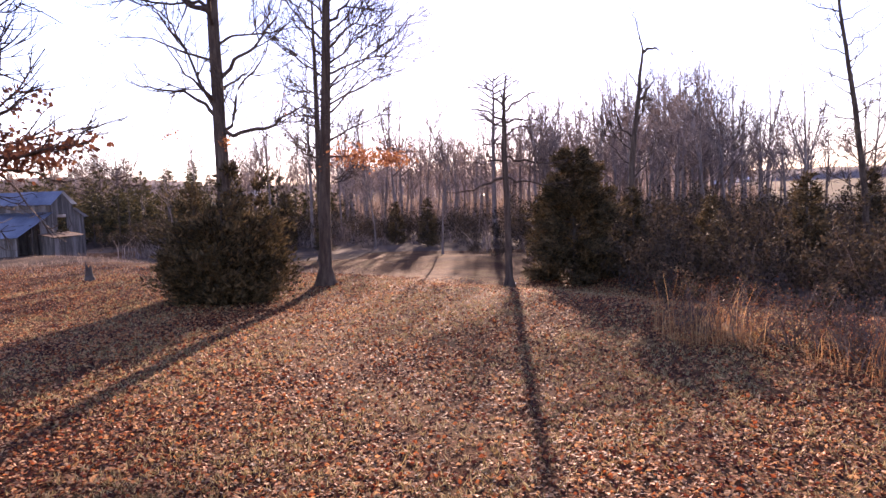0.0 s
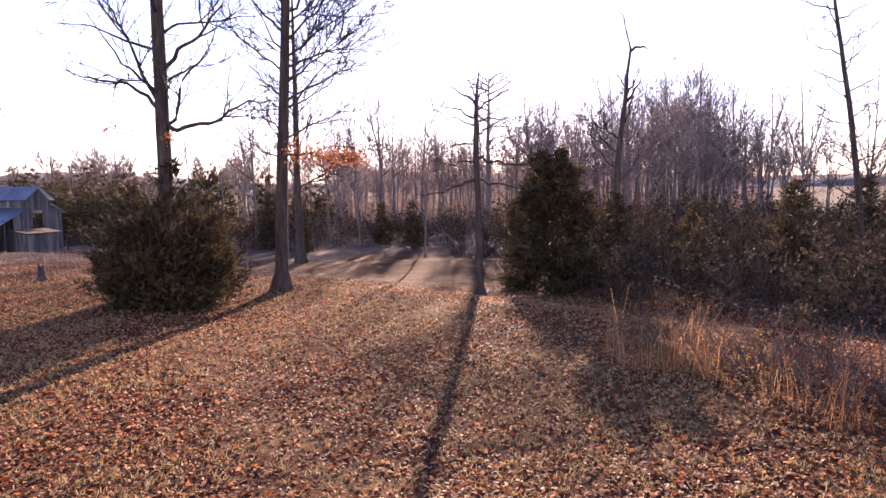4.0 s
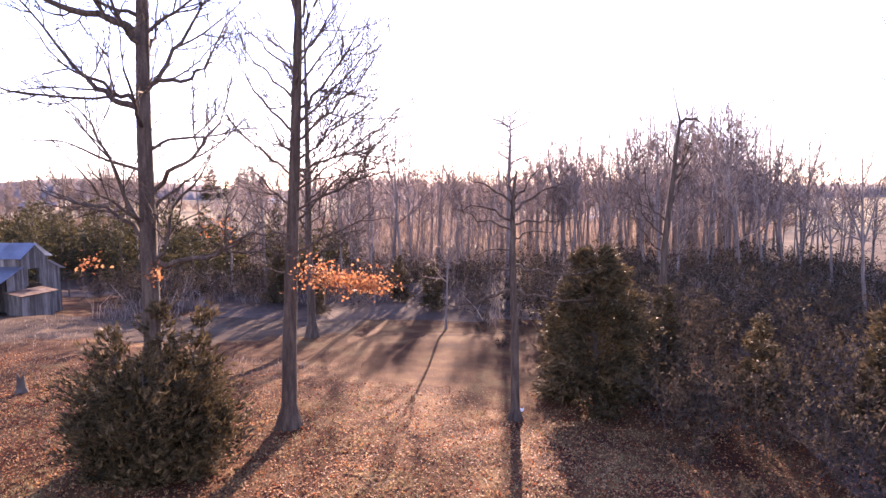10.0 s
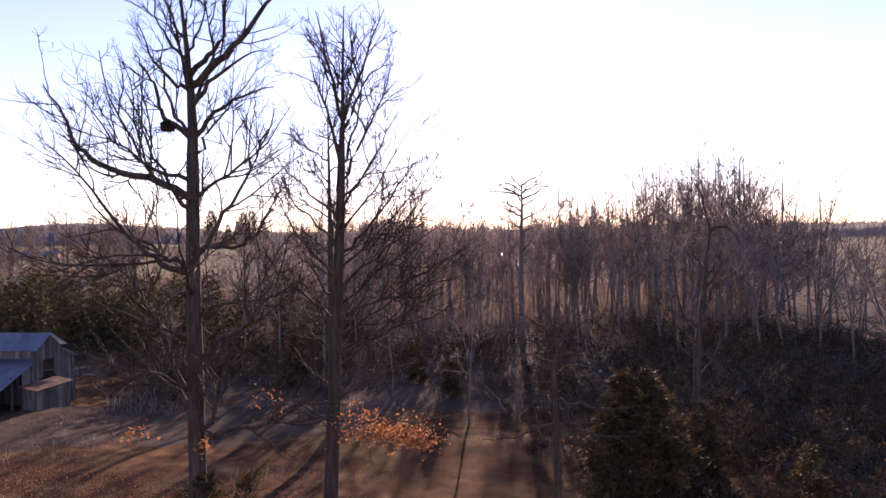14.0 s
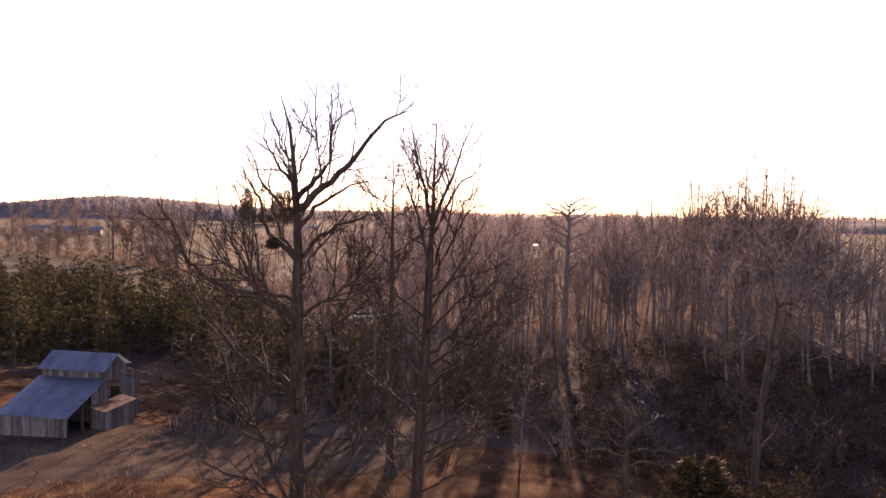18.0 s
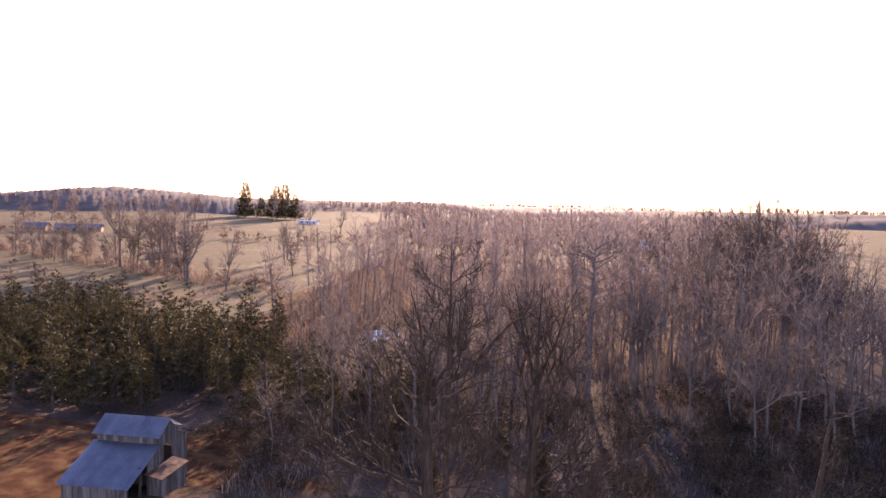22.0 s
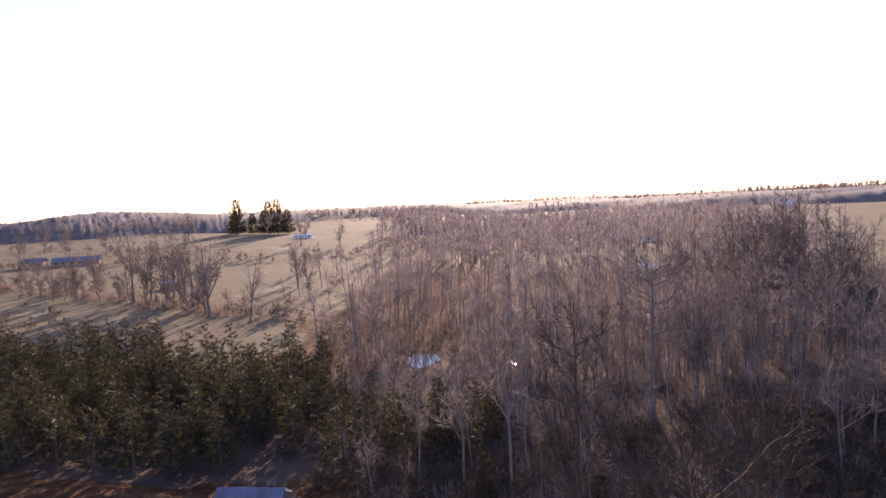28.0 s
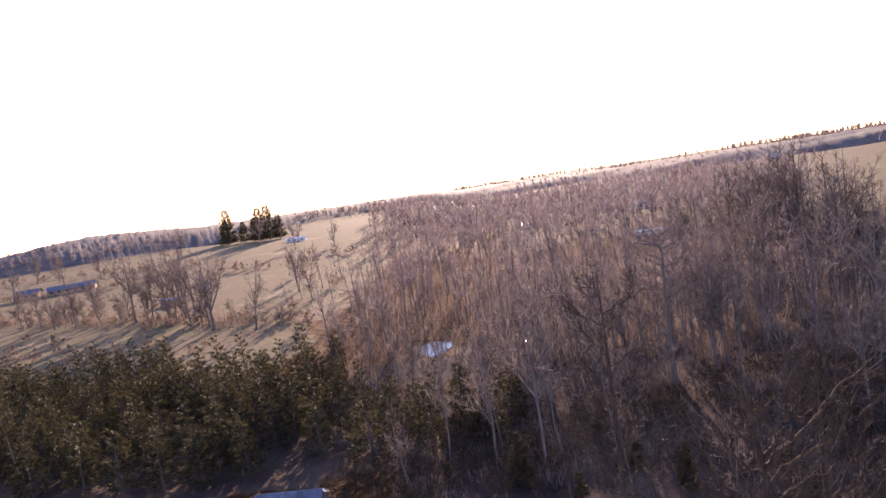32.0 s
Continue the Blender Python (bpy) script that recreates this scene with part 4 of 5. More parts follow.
def canopy(name, ring, seed, label):
    """A distant stand of trees as one rolling mass with a ragged crown line."""
    rng = np.random.default_rng(seed)
    a0, a1, r0, depth, h0, h1 = ring
    n, m = 360, 12
    a = np.linspace(radians(a0), radians(a1), n)
    r = r0 + 0.06 * r0 * np.sin(a * 9) + 0.03 * r0 * np.sin(a * 23 + 1)
    prof = np.array([0.0, 0.35, 0.6, 0.74, 0.82, 0.88, 0.9, 0.9, 0.88, 0.85, 0.8, 0.0])
    V = []
    for k in range(m):
        rr = r + depth * k / (m - 1) 
        x, y = -rr * np.sin(a), rr * np.cos(a)
        h = (h0 + (h1 - h0) * (0.5 + 0.3 * np.sin(a * 31 + k) + 0.2 * np.sin(a * 77 + 2 * k))) * prof[k] + (rng.normal(0, 0.028, n) * h1 if prof[k] else 0)
        V.append(np.stack([x, y, ground_z(x, y) - 0.5 + h], 1))
    V = np.stack(V, 1).reshape(-1, 3)
    i = np.arange(n * m).reshape(n, m)
    F = np.stack([i[:-1, :-1], i[:-1, 1:], i[1:, 1:], i[1:, :-1]], -1).reshape(-1, 4)
    return tagged(raw(name, V, F, M_HILL, smooth=True), label, "woods", kind="stuff")


canopy("ridge_canopy", (27, 75, 720, 260, 13, 18), 1, "dark bare woodland massed on the far hill")
canopy("valley_canopy", (-50, 30, 960, 240, 14, 19), 2, "hazy bare woodland massed along the far skyline")
canopy("valley_canopy", (-9, 13, 470, 260, 11, 15), 3, "bare woodland massed across the valley")
frng = np.random.default_rng(5)
pts = [p for p in scatter(1250, (-260, 285, 330, 640), lambda x, y: x > -0.27 * y + 5 + 28 * math.sin(y * 0.05) + 22 * math.sin(x * 0.09 + y * 0.02) and x < 0.25 * y + 20 + 30 * math.sin(y * 0.03), 3.5, frng)]
far_wood("far_wood", pts, frng.uniform(15, 26, len(pts)), frng, "bare grey-brown deciduous wood reaching away into the valley", M_HAZETWIG)
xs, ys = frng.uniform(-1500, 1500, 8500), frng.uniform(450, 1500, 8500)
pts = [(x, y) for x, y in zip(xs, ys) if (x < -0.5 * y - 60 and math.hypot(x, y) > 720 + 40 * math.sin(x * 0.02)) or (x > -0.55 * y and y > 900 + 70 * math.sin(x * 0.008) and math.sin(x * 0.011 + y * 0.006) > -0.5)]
far_wood("ridge_wood", pts, frng.uniform(14, 20, len(pts)), frng, "dark bare woodland along the far ridge", M_HAZETWIG, 30)


# ---- evergreens ----
def spray_tree(name, height, radius, seed, mat, count, size, label, category, shape=1.0, foot=0.05, group="", ragged=0.25, droop=0.0):
    """A conifer: a trunk, branches of uneven reach, and sprays of short needles along them."""
    rng = np.random.default_rng(seed)
    root = tagged(new(name), label, category, group)
    tp = np.array([[0, 0, -0.1], [0.03, 0, height * 0.5], [0, 0.02, height * 0.97]])
    lines = [(tp, np.array([0.035, 0.022, 0.005]) * height * 0.5)]
    pts, dirs = [], []
    nb = int(26 + height * 5) if count > 1200 else 34
    for i in range(nb):
        f = foot + (0.98 - foot) * ((i + rng.random()) / nb) ** 1.25
        z = height * f
        reach = radius * (1 - f) ** shape * rng.uniform(1 - ragged, 1 + ragged) + 0.05 * radius
        az = i * 2.4 + rng.normal(0, 0.3)
        d = np.array([math.cos(az), math.sin(az), rng.uniform(0.15, 0.65) * min(1, 0.25 + 2 * f) - droop])
        p = path3(rng, (0, 0, z), d, reach, 4, 0.10, 0.05)
        lines.append((p, np.linspace(0.012 * reach + 0.006, 0.004, len(p))))
        k = max(3, int(count / nb * (0.3 + 1.4 * reach / radius)))
        q = rng.uniform(0.25, 1.0, k) ** 0.7
        at = np.stack([np.interp(q * 4, range(5), p[:, j]) for j in range(3)], 1)
        pts.append(at + rng.normal(0, 0.08 + 0.10 * reach, (k, 3)) * [1, 1, 0.7])
        dirs.append(np.tile(d, (k, 1)) + rng.normal(0, 0.5, (k, 3)))
    raw("trunk", *tubes(lines if count > 1200 else lines[::4], 5 if count > 1200 else 3), M_DARKWOOD, root)
    p, a = np.concatenate(pts), np.concatenate(dirs)
    p[:, 2] = np.maximum(p[:, 2], 0.05)
    a /= np.linalg.norm(a, axis=1, keepdims=True)
    n = len(p)
    V = []
    for _ in range(3 if count > 1200 else 2):
        b = np.cross(a, rng.normal(0, 1, (n, 3)))
        b /= np.linalg.norm(b, axis=1, keepdims=True) + 1e-9
        s = size * rng.uniform(0.6, 1.4, (n, 1))
        t = a + b * rng.uniform(-0.6, 0.6, (n, 1))
        V.append(np.stack([p - b * s * 0.12, p + b * s * 0.12, p + t * s], 1))
    V = np.concatenate(V).reshape(-1, 3)
    raw("foliage", V, np.arange(len(V)).reshape(-1, 3), mat, root)
    return root


def cedar_bush(stems, seed, count, size, label):
    """A many-stemmed cedar: leaning stems, each with its own ragged cone of sprays."""
    rng = np.random.default_rng(seed)
    root = tagged(new("cedar_tree"), label, "tree")
    lines, pts, dirs = [], [], []
    for az, lean, h, rad in stems:
        d = np.array([math.cos(az) * lean, math.sin(az) * lean, 1.0])
        tp = path3(rng, (0.25 * math.cos(az), 0.25 * math.sin(az), -0.1), d, h * math.hypot(1, lean), 8, 0.05, 0.03)
        lines.append((tp, np.linspace(0.075, 0.012, 9)))
        nb = 30
        for i in range(nb):
            f = 0.02 + 0.98 * ((i + rng.random()) / nb)
            at = np.array([np.interp(f * 8, range(9), tp[:, j]) for j in range(3)])
            reach = rad * (1 - f) ** 0.6 * rng.choice([rng.uniform(0.5, 1.0), rng.uniform(1.1, 2.3)], p=[0.66, 0.34]) + 0.10
            a = i * 2.4 + rng.normal(0, 0.4)
            bd = np.array([math.cos(a), math.sin(a), rng.uniform(0.1, 0.9) * min(1, 0.3 + 2 * f)])
            p = path3(rng, at, bd, reach, 4, 0.12, 0.07)
            lines.append((p, np.linspace(0.02, 0.005, 5)))
            k = max(4, int(count / len(stems) / nb * (0.35 + 1.2 * reach / rad)))
            q = rng.uniform(0.2, 1.0, k) ** 0.7
            pts.append(np.stack([np.interp(q * 4, range(5), p[:, j]) for j in range(3)], 1) + rng.normal(0, 0.07 + 0.07 * reach, (k, 3)))
            dirs.append(np.tile(bd, (k, 1)) * 0.8 + [0, 0, 0.35] + rng.normal(0, 0.45, (k, 3)))
    raw("stem", *tubes(lines, 4), M_DARKWOOD, root)
    p, a = np.concatenate(pts), np.concatenate(dirs)
    p[:, 2] = np.maximum(p[:, 2], 0.02 + 0.1 * rng.random(len(p)))
    a /= np.linalg.norm(a, axis=1, keepdims=True)
    V = []
    for _ in range(3):
        b = np.cross(a, rng.normal(0, 1, a.shape))
        b /= np.linalg.norm(b, axis=1, keepdims=True) + 1e-9
        s = size * rng.uniform(0.5, 1.4, (len(p), 1))
        V.append(np.stack([p - b * s * 0.17, p + b * s * 0.17, p + (a + b * rng.uniform(-0.6, 0.6, (len(p), 1))) * s], 1))
    V = np.concatenate(V).reshape(-1, 3)
    raw("foliage", V, np.arange(len(V)).reshape(-1, 3), M_CEDAR, root)
    return root


cedar = cedar_bush([(0.2, 0.1, 5.1, 1.5), (1.2, 0.2, 4.7, 1.5), (3.6, 0.24, 4.3, 1.5), (5.2, 0.3, 3.9, 1.5)] + [(0.4 + i * 0.898, 0.55, 3.0, 1.5) for i in range(7)] + [(i * 0.571, 1.25, 1.55, 1.25) for i in range(11)] + [(0.3 + i * 0.698, 1.9, 0.75, 0.95) for i in range(9)],
                   41, 34000, 0.2, "bushy many-stemmed olive cedar round the oak trunk")
cedar.scale = (1.12, 1.12, 1.17)
cedar.location = (-10.75, 27.2, gz(-10.75, 27.2))
cone = spray_tree("conical_cedar", 7.9, 3.0, 42, M_CEDAR, 14000, 0.3, "tall conical cedar at the edge of the wood", "tree", 0.6, 0.0)
cone.location = (5.4, 40.2, gz(5.4, 40.2))
small = spray_tree("small_cedar", 5.0, 1.2, 43, M_CEDAR, 2000, 0.24, "small narrow cedar in the clearing", "tree", 0.8, 0.03)
small.location = (-7.5, 66, gz(-7.5, 66))
for x, y, s in ((-12, 72, 1.0), (-18, 64, 0.8), (9.5, 44, 1.1), (13, 39, 1.0), (17, 36, 1.2), (-24, 70, 1.2), (24, 44, 1.2)):
    place(small, x, y, s)
PINES = [spray_tree("plantation_pine", h, r, s, M_PINE, 640, 0.6, "dark green young pine of the plantation", "tree", 0.65, 0.06, "pines of the plantation", 0.3)
         for h, r, s in ((9, 2.6, 51), (10.5, 2.8, 52), (8, 2.5, 53), (11.5, 2.9, 54))]
for k, ob in enumerate(PINES):
    ob.location = (-84 - 5 * k, 112, gz(-84 - 5 * k, 112))
for x, y in scatter(330, (-180, 66, -28, 170), lambda x, y: y > max(68, 78 + 0.2 * (x + 60)) + 2 * math.sin(x * 0.2) and y < (126 if x > -100 else 138) + 3 * math.sin(x * 0.15) and x < -46 - 0.33 * (y - 80), 3.0, PRNG):
    place(PINES[int(PRNG.integers(0, 4))], x, y, PRNG.uniform(0.68, 1.0))
for x, y in scatter(26, (-50, 82, -25, 106), lambda x, y: x > -47 - 0.33 * (y - 80), 3.2, PRNG):
    place(PINES[int(PRNG.integers(0, 4))], x, y, PRNG.uniform(0.55, 0.85))
for x, y in scatter(3, (-32, 98, -24, 108), lambda x, y: True, 3.0, PRNG):
    place(KINDS[(2, 4)[int(PRNG.integers(0, 2))]], x, y, PRNG.uniform(0.55, 0.85))
for x, y, s in ((-43, 79, 0.9), (-36, 82, 0.85), (-31, 86, 0.8)):
    place(PINES[3], x, y, s)
CONIFER = spray_tree("field_conifer", 32, 8.5, 55, M_PINE, 1900, 1.45, "tall dark conifer standing on the pasture hill", "tree", 0.6, 0.03, "conifers on the hill", 0.3)
CONIFER.location = (-295, 561, gz(-295, 561))
for x, y, s in ((-264, 560, 0.92), (-254, 556, 0.95), (-306, 580, 0.68), (-286, 574, 0.64), (-273, 568, 0.66), (-247, 562, 0.7)):
    place(CONIFER, x, y, s)


# ---- thicket to the right ----
def shrub(name, height, radius, seed, stems, leaves, label, mat=M_BRUSH, size=0.14):
    rng = np.random.default_rng(seed)
    root = tagged(new(name), label, "shrub", "thicket shrubs")
    out = [[], [], []]
    for i in range(stems):
        az, lean = rng.uniform(0, 6.28), rng.uniform(0.1, 0.8)
        p = path3(rng, (rng.normal(0, radius * 0.25), rng.normal(0, radius * 0.25), -0.05), (math.cos(az) * lean, math.sin(az) * lean, 1), height * rng.uniform(0.6, 1.1), 6, 0.16, -0.02)
        branch(rng, p, np.linspace(0.02, 0.005, len(p)), 0, ((2.2, 0.4, 50, 2), (2.2, 0.45, 45, 1)), out)
    vs, fs, base, tips = [], [], 0, []
    for ls in out:
        v, f = ribbons(ls, rng, 1.4)
        vs.append(v)
        fs.append(f + base)
        base += len(v)
        tips += [p[-1] for p, _ in ls]
    raw("stem_tangle", np.concatenate(vs), np.concatenate(fs), M_TWIG, root)
    tips = np.array(tips)
    p = tips[rng.integers(0, len(tips), leaves)] + rng.normal(0, 0.16, (leaves, 3))
    p[:, 2] = np.maximum(p[:, 2], 0.05)
    leaf_cluster("foliage", rng, p, size, mat, root)
    return root


SHRUBS = [shrub("thicket_shrub", h, r, s, n, lv, "dense dark tangled shrub of the thicket") for h, r, s, n, lv in ((3.9, 2.0, 61, 11, 760), (4.8, 2.2, 62, 12, 880), (2.8, 1.6, 63, 9, 420))]
FARBUSH = [shrub("pasture_bush", h, r, s_, 7, lv, "brown bare bush on the pasture slope", M_SCRUB, 0.24) for h, r, s_, lv in ((3.4, 1.8, 65, 300), (2.4, 1.7, 66, 260))]
for k, ob in enumerate(FARBUSH):
    tagged(ob, group="pasture bushes")
    ob.location = (-140 - 8 * k, 196, gz(-140 - 8 * k, 196))
BRAMBLE = shrub("bramble", 2.0, 1.4, 64, 18, 200, "reddish-brown dry bramble tangle at the thicket edge", M_BROWNLEAF, 0.05)
for k, ob in enumerate(SHRUBS + [BRAMBLE]):
    ob.location = (16 + 3.0 * k, 26 + k, gz(16 + 3 * k, 26 + k))
for x, y in scatter(60, (5.5, 27, 34, 62), lambda x, y: x > 7.0 + max(0, (y - 26)) * 0.05, 2.0, PRNG):
    place(SHRUBS[int(PRNG.integers(0, 2))] if x > 8.5 else SHRUBS[2], x, y, min(0.95, 0.62 + 0.03 * (y - 27)) * PRNG.uniform(0.85, 1.15))
for x, y in scatter(26, (6.5, 15, 30, 28), lambda x, y: x > 7.4 + max(0, 24 - y) * 0.62, 1.9, PRNG):
    place(SHRUBS[2], x, y, PRNG.uniform(0.35, 0.6))
for x, y in scatter(90, (-270, 150, -84, 245), lambda x, y: abs(y + 0.45 * (x + 165) - 214) < 8 or y < 165 - 0.25 * (x + 100) or math.sin(x * 0.13 + 2) * math.sin(y * 0.19) > 0.72, 3.4, PRNG):
    place(FARBUSH[int(PRNG.integers(0, 2))], x, y, PRNG.uniform(0.7, 1.5))
for x, y in scatter(50, (-420, 300, -110, 480), lambda x, y: abs(y - 395 + 0.25 * (x + 250)) < 6 or abs(y - 330 - 0.1 * (x + 250)) < 5, 4.0, PRNG):
    place(FARBUSH[int(PRNG.integers(0, 2))], x, y, PRNG.uniform(1.0, 1.9))
for x, y in ((8.7, 18.2), (9.4, 17.6), (10.0, 17.0), (9.0, 19.0), (9.9, 18.2), (10.6, 16.8), (11.0, 17.6), (7.6, 19.4), (8.3, 19.6), (10.4, 15.4), (11.2, 15.6), (11.8, 15.0), (12.2, 13.9), (11.2, 14.4), (7.2, 20.6), (12.8, 14.8)):
    place(BRAMBLE, x, y, PRNG.uniform(0.55, 0.85))
for x, y in scatter(12, (-4, 46, 6, 64), lambda x, y: x > 0 or y > 55, 2.2, PRNG):
    place(SHRUBS[2], x, y, PRNG.uniform(0.3, 0.6))
for x, y in scatter(60, (-34, 56, 60, 100), lambda x, y: near_wood(x, y), 3.0, PRNG):
    place(SHRUBS[2], x, y, PRNG.uniform(0.6, 1.1))


for x, y in scatter(40, (-34, 64, -2, 92), lambda x, y: near_wood(x, y), 3.2, PRNG):
    place(SHRUBS[int(PRNG.integers(0, 2))], x, y, PRNG.uniform(0.6, 0.95))
for x, y in scatter(64, (0, 58, 40, 98), lambda x, y: near_wood(x, y) and abs(x - 6.5) > 1.5, 2.9, PRNG):
    place(SHRUBS[int(PRNG.integers(0, 2))], x, y, PRNG.uniform(0.75, 1.15))
for x, y in scatter(16, (-58, 62, -30, 112), lambda x, y: -30 - 0.2 * (y - 60) > x > -44 - 0.22 * (y - 66) and 64 < y < 78, 2.0, PRNG):
    place(SHRUBS[int(PRNG.integers(0, 2))], x, y, PRNG.uniform(0.6, 0.9))


def grass_clump(name, rng, blades, height, spread, mat, width=0.012, lean=0.35):
    d = rng.normal(0, 1, (blades, 2))
    p0 = np.concatenate([d * spread, np.zeros((blades, 1)) - 0.02], 1)
    h = height * rng.uniform(0.45, 1.15, (blades, 1))
    o = np.concatenate([rng.normal(0, lean, (blades, 2)), np.ones((blades, 1))], 1)
    p1 = p0 + o * h * 0.55
    p2 = p1 + (o * [1.9, 1.9, 0.85]) * h * 0.45
    a = rng.uniform(0, 3.14, blades)
    w = np.stack([np.cos(a), np.sin(a), 0 * a], 1) * width
    V = np.stack([p0 - w, p0 + w, p1 + w * 0.8, p1 - w * 0.8, p2 + w * 0.25, p2 - w * 0.25], 1).reshape(-1, 3)
    i = np.arange(blades)[:, None] * 6
    return V, np.concatenate([i + [0, 1, 2, 3], i + [3, 2, 4, 5]])


srng = np.random.default_rng(9)
SEDGE = []
for h in (1.5, 1.1, 1.9):
    root = tagged(new("broomsedge_clump"), "tall orange-brown broomsedge clump at the thicket edge", "grass", "broomsedge clumps")
    tagged(raw("straw_tuft", *grass_clump("b", srng, 20, h * 0.9, 0.2, M_SEDGE, 0.0035, 0.2), M_SEDGE, root), kind="stuff")
    tagged(raw("seed_plume", *grass_clump("s", srng, 7, h * 1.15, 0.14, M_SEDGE, 0.007, 0.14), M_SEDGE, root), kind="stuff")
    SEDGE.append(root)
for k, ob in enumerate(SEDGE):
    ob.location = (7.1 + 0.45 * k, 18.1 - 0.1 * k, gz(7.1 + 0.45 * k, 18.1 - 0.1 * k))
for x, y in ((6.4, 19.8), (6.5, 19.3), (6.75, 18.2), (6.9, 17.9), (7.3, 18.5), (7.7, 18.1), (8.0, 17.7), (8.2, 17.5), (7.0, 19.2), (9.75, 14.1), (10.2, 14.2), (6.6, 18.7), (7.5, 17.7), (7.9, 18.4), (8.4, 17.0), (9.1, 15.6), (9.5, 15.0)):
    place(SEDGE[int(PRNG.integers(0, 3))], x, y, PRNG.uniform(0.6, 1.0))


# ---- litter and turf of the yard ----
def ground_cover():
    rng = np.random.default_rng(15)
    n = 210000
    y = 4 + 38 * rng.random(n) ** 1.25 - 9 * rng.random(n) ** 3
    x = rng.uniform(-1, 1, n) * (7 + 0.62 * y) - 1.5 - 0.14 * y
    x, y = np.r_[x, rng.uniform(-40, 14, 16000)], np.r_[y, rng.uniform(-25, 42, 16000)]
    n = len(x)
    keep = x < 15.5 + np.clip(21 - y, 0, 9) * 0.7
    patch = np.sin(x * 0.55 + 1) * np.sin(y * 0.42) + 0.5 * np.sin(x * 1.3 + y * 0.9)
    keep &= rng.random(n) < 0.8 + 0.3 * patch
    x, y = x[keep], y[keep]
    p = np.stack([x, y, ground_z(x, y) + rng.uniform(0.01, 0.05, len(x))], 1)
    tagged(leaf_cluster("fallen_leaves", rng, p, 0.068, M_LITTER, flat=0.75, long=1.4), "curled brown and rust fallen leaves over the turf", "leaves", kind="stuff")
    n = 26000
    y = 5 + 33 * rng.random(n) ** 1.2
    x = rng.uniform(-1, 1, n) * (7 + 0.62 * y) - 1.5 - 0.14 * y
    patch = np.sin(x * 0.5 - 1) * np.sin(y * 0.37 + 2) + 0.5 * np.sin(x * 1.1 - y * 0.8)
    keep = (rng.random(n) < 0.45 + 0.6 * patch + 0.3 * (x > 4)) & (x < 12 + np.clip(21 - y, 0, 9) * 0.7)
    x, y = np.repeat(x[keep], 6), np.repeat(y[keep], 6)
    k = len(x)
    p0 = np.stack([x, y, 0 * x], 1) + rng.normal(0, 0.045, (k, 3)) * [1, 1, 0]
    p0[:, 2] = ground_z(p0[:, 0], p0[:, 1])
    a = rng.uniform(0, 6.28, k)
    w = np.stack([np.cos(a), np.sin(a), 0 * a], 1) * 0.011
    tip = p0 + np.concatenate([rng.normal(0, 0.07, (k, 2)), rng.uniform(0.05, 0.13, (k, 1))], 1)
    V = np.stack([p0 - w, p0 + w, tip], 1).reshape(-1, 3)
    tagged(raw("turf", V, np.arange(len(V)).reshape(-1, 3), M_TUFT), "short dry winter turf showing between the leaves", "grass", kind="stuff")


ground_cover()


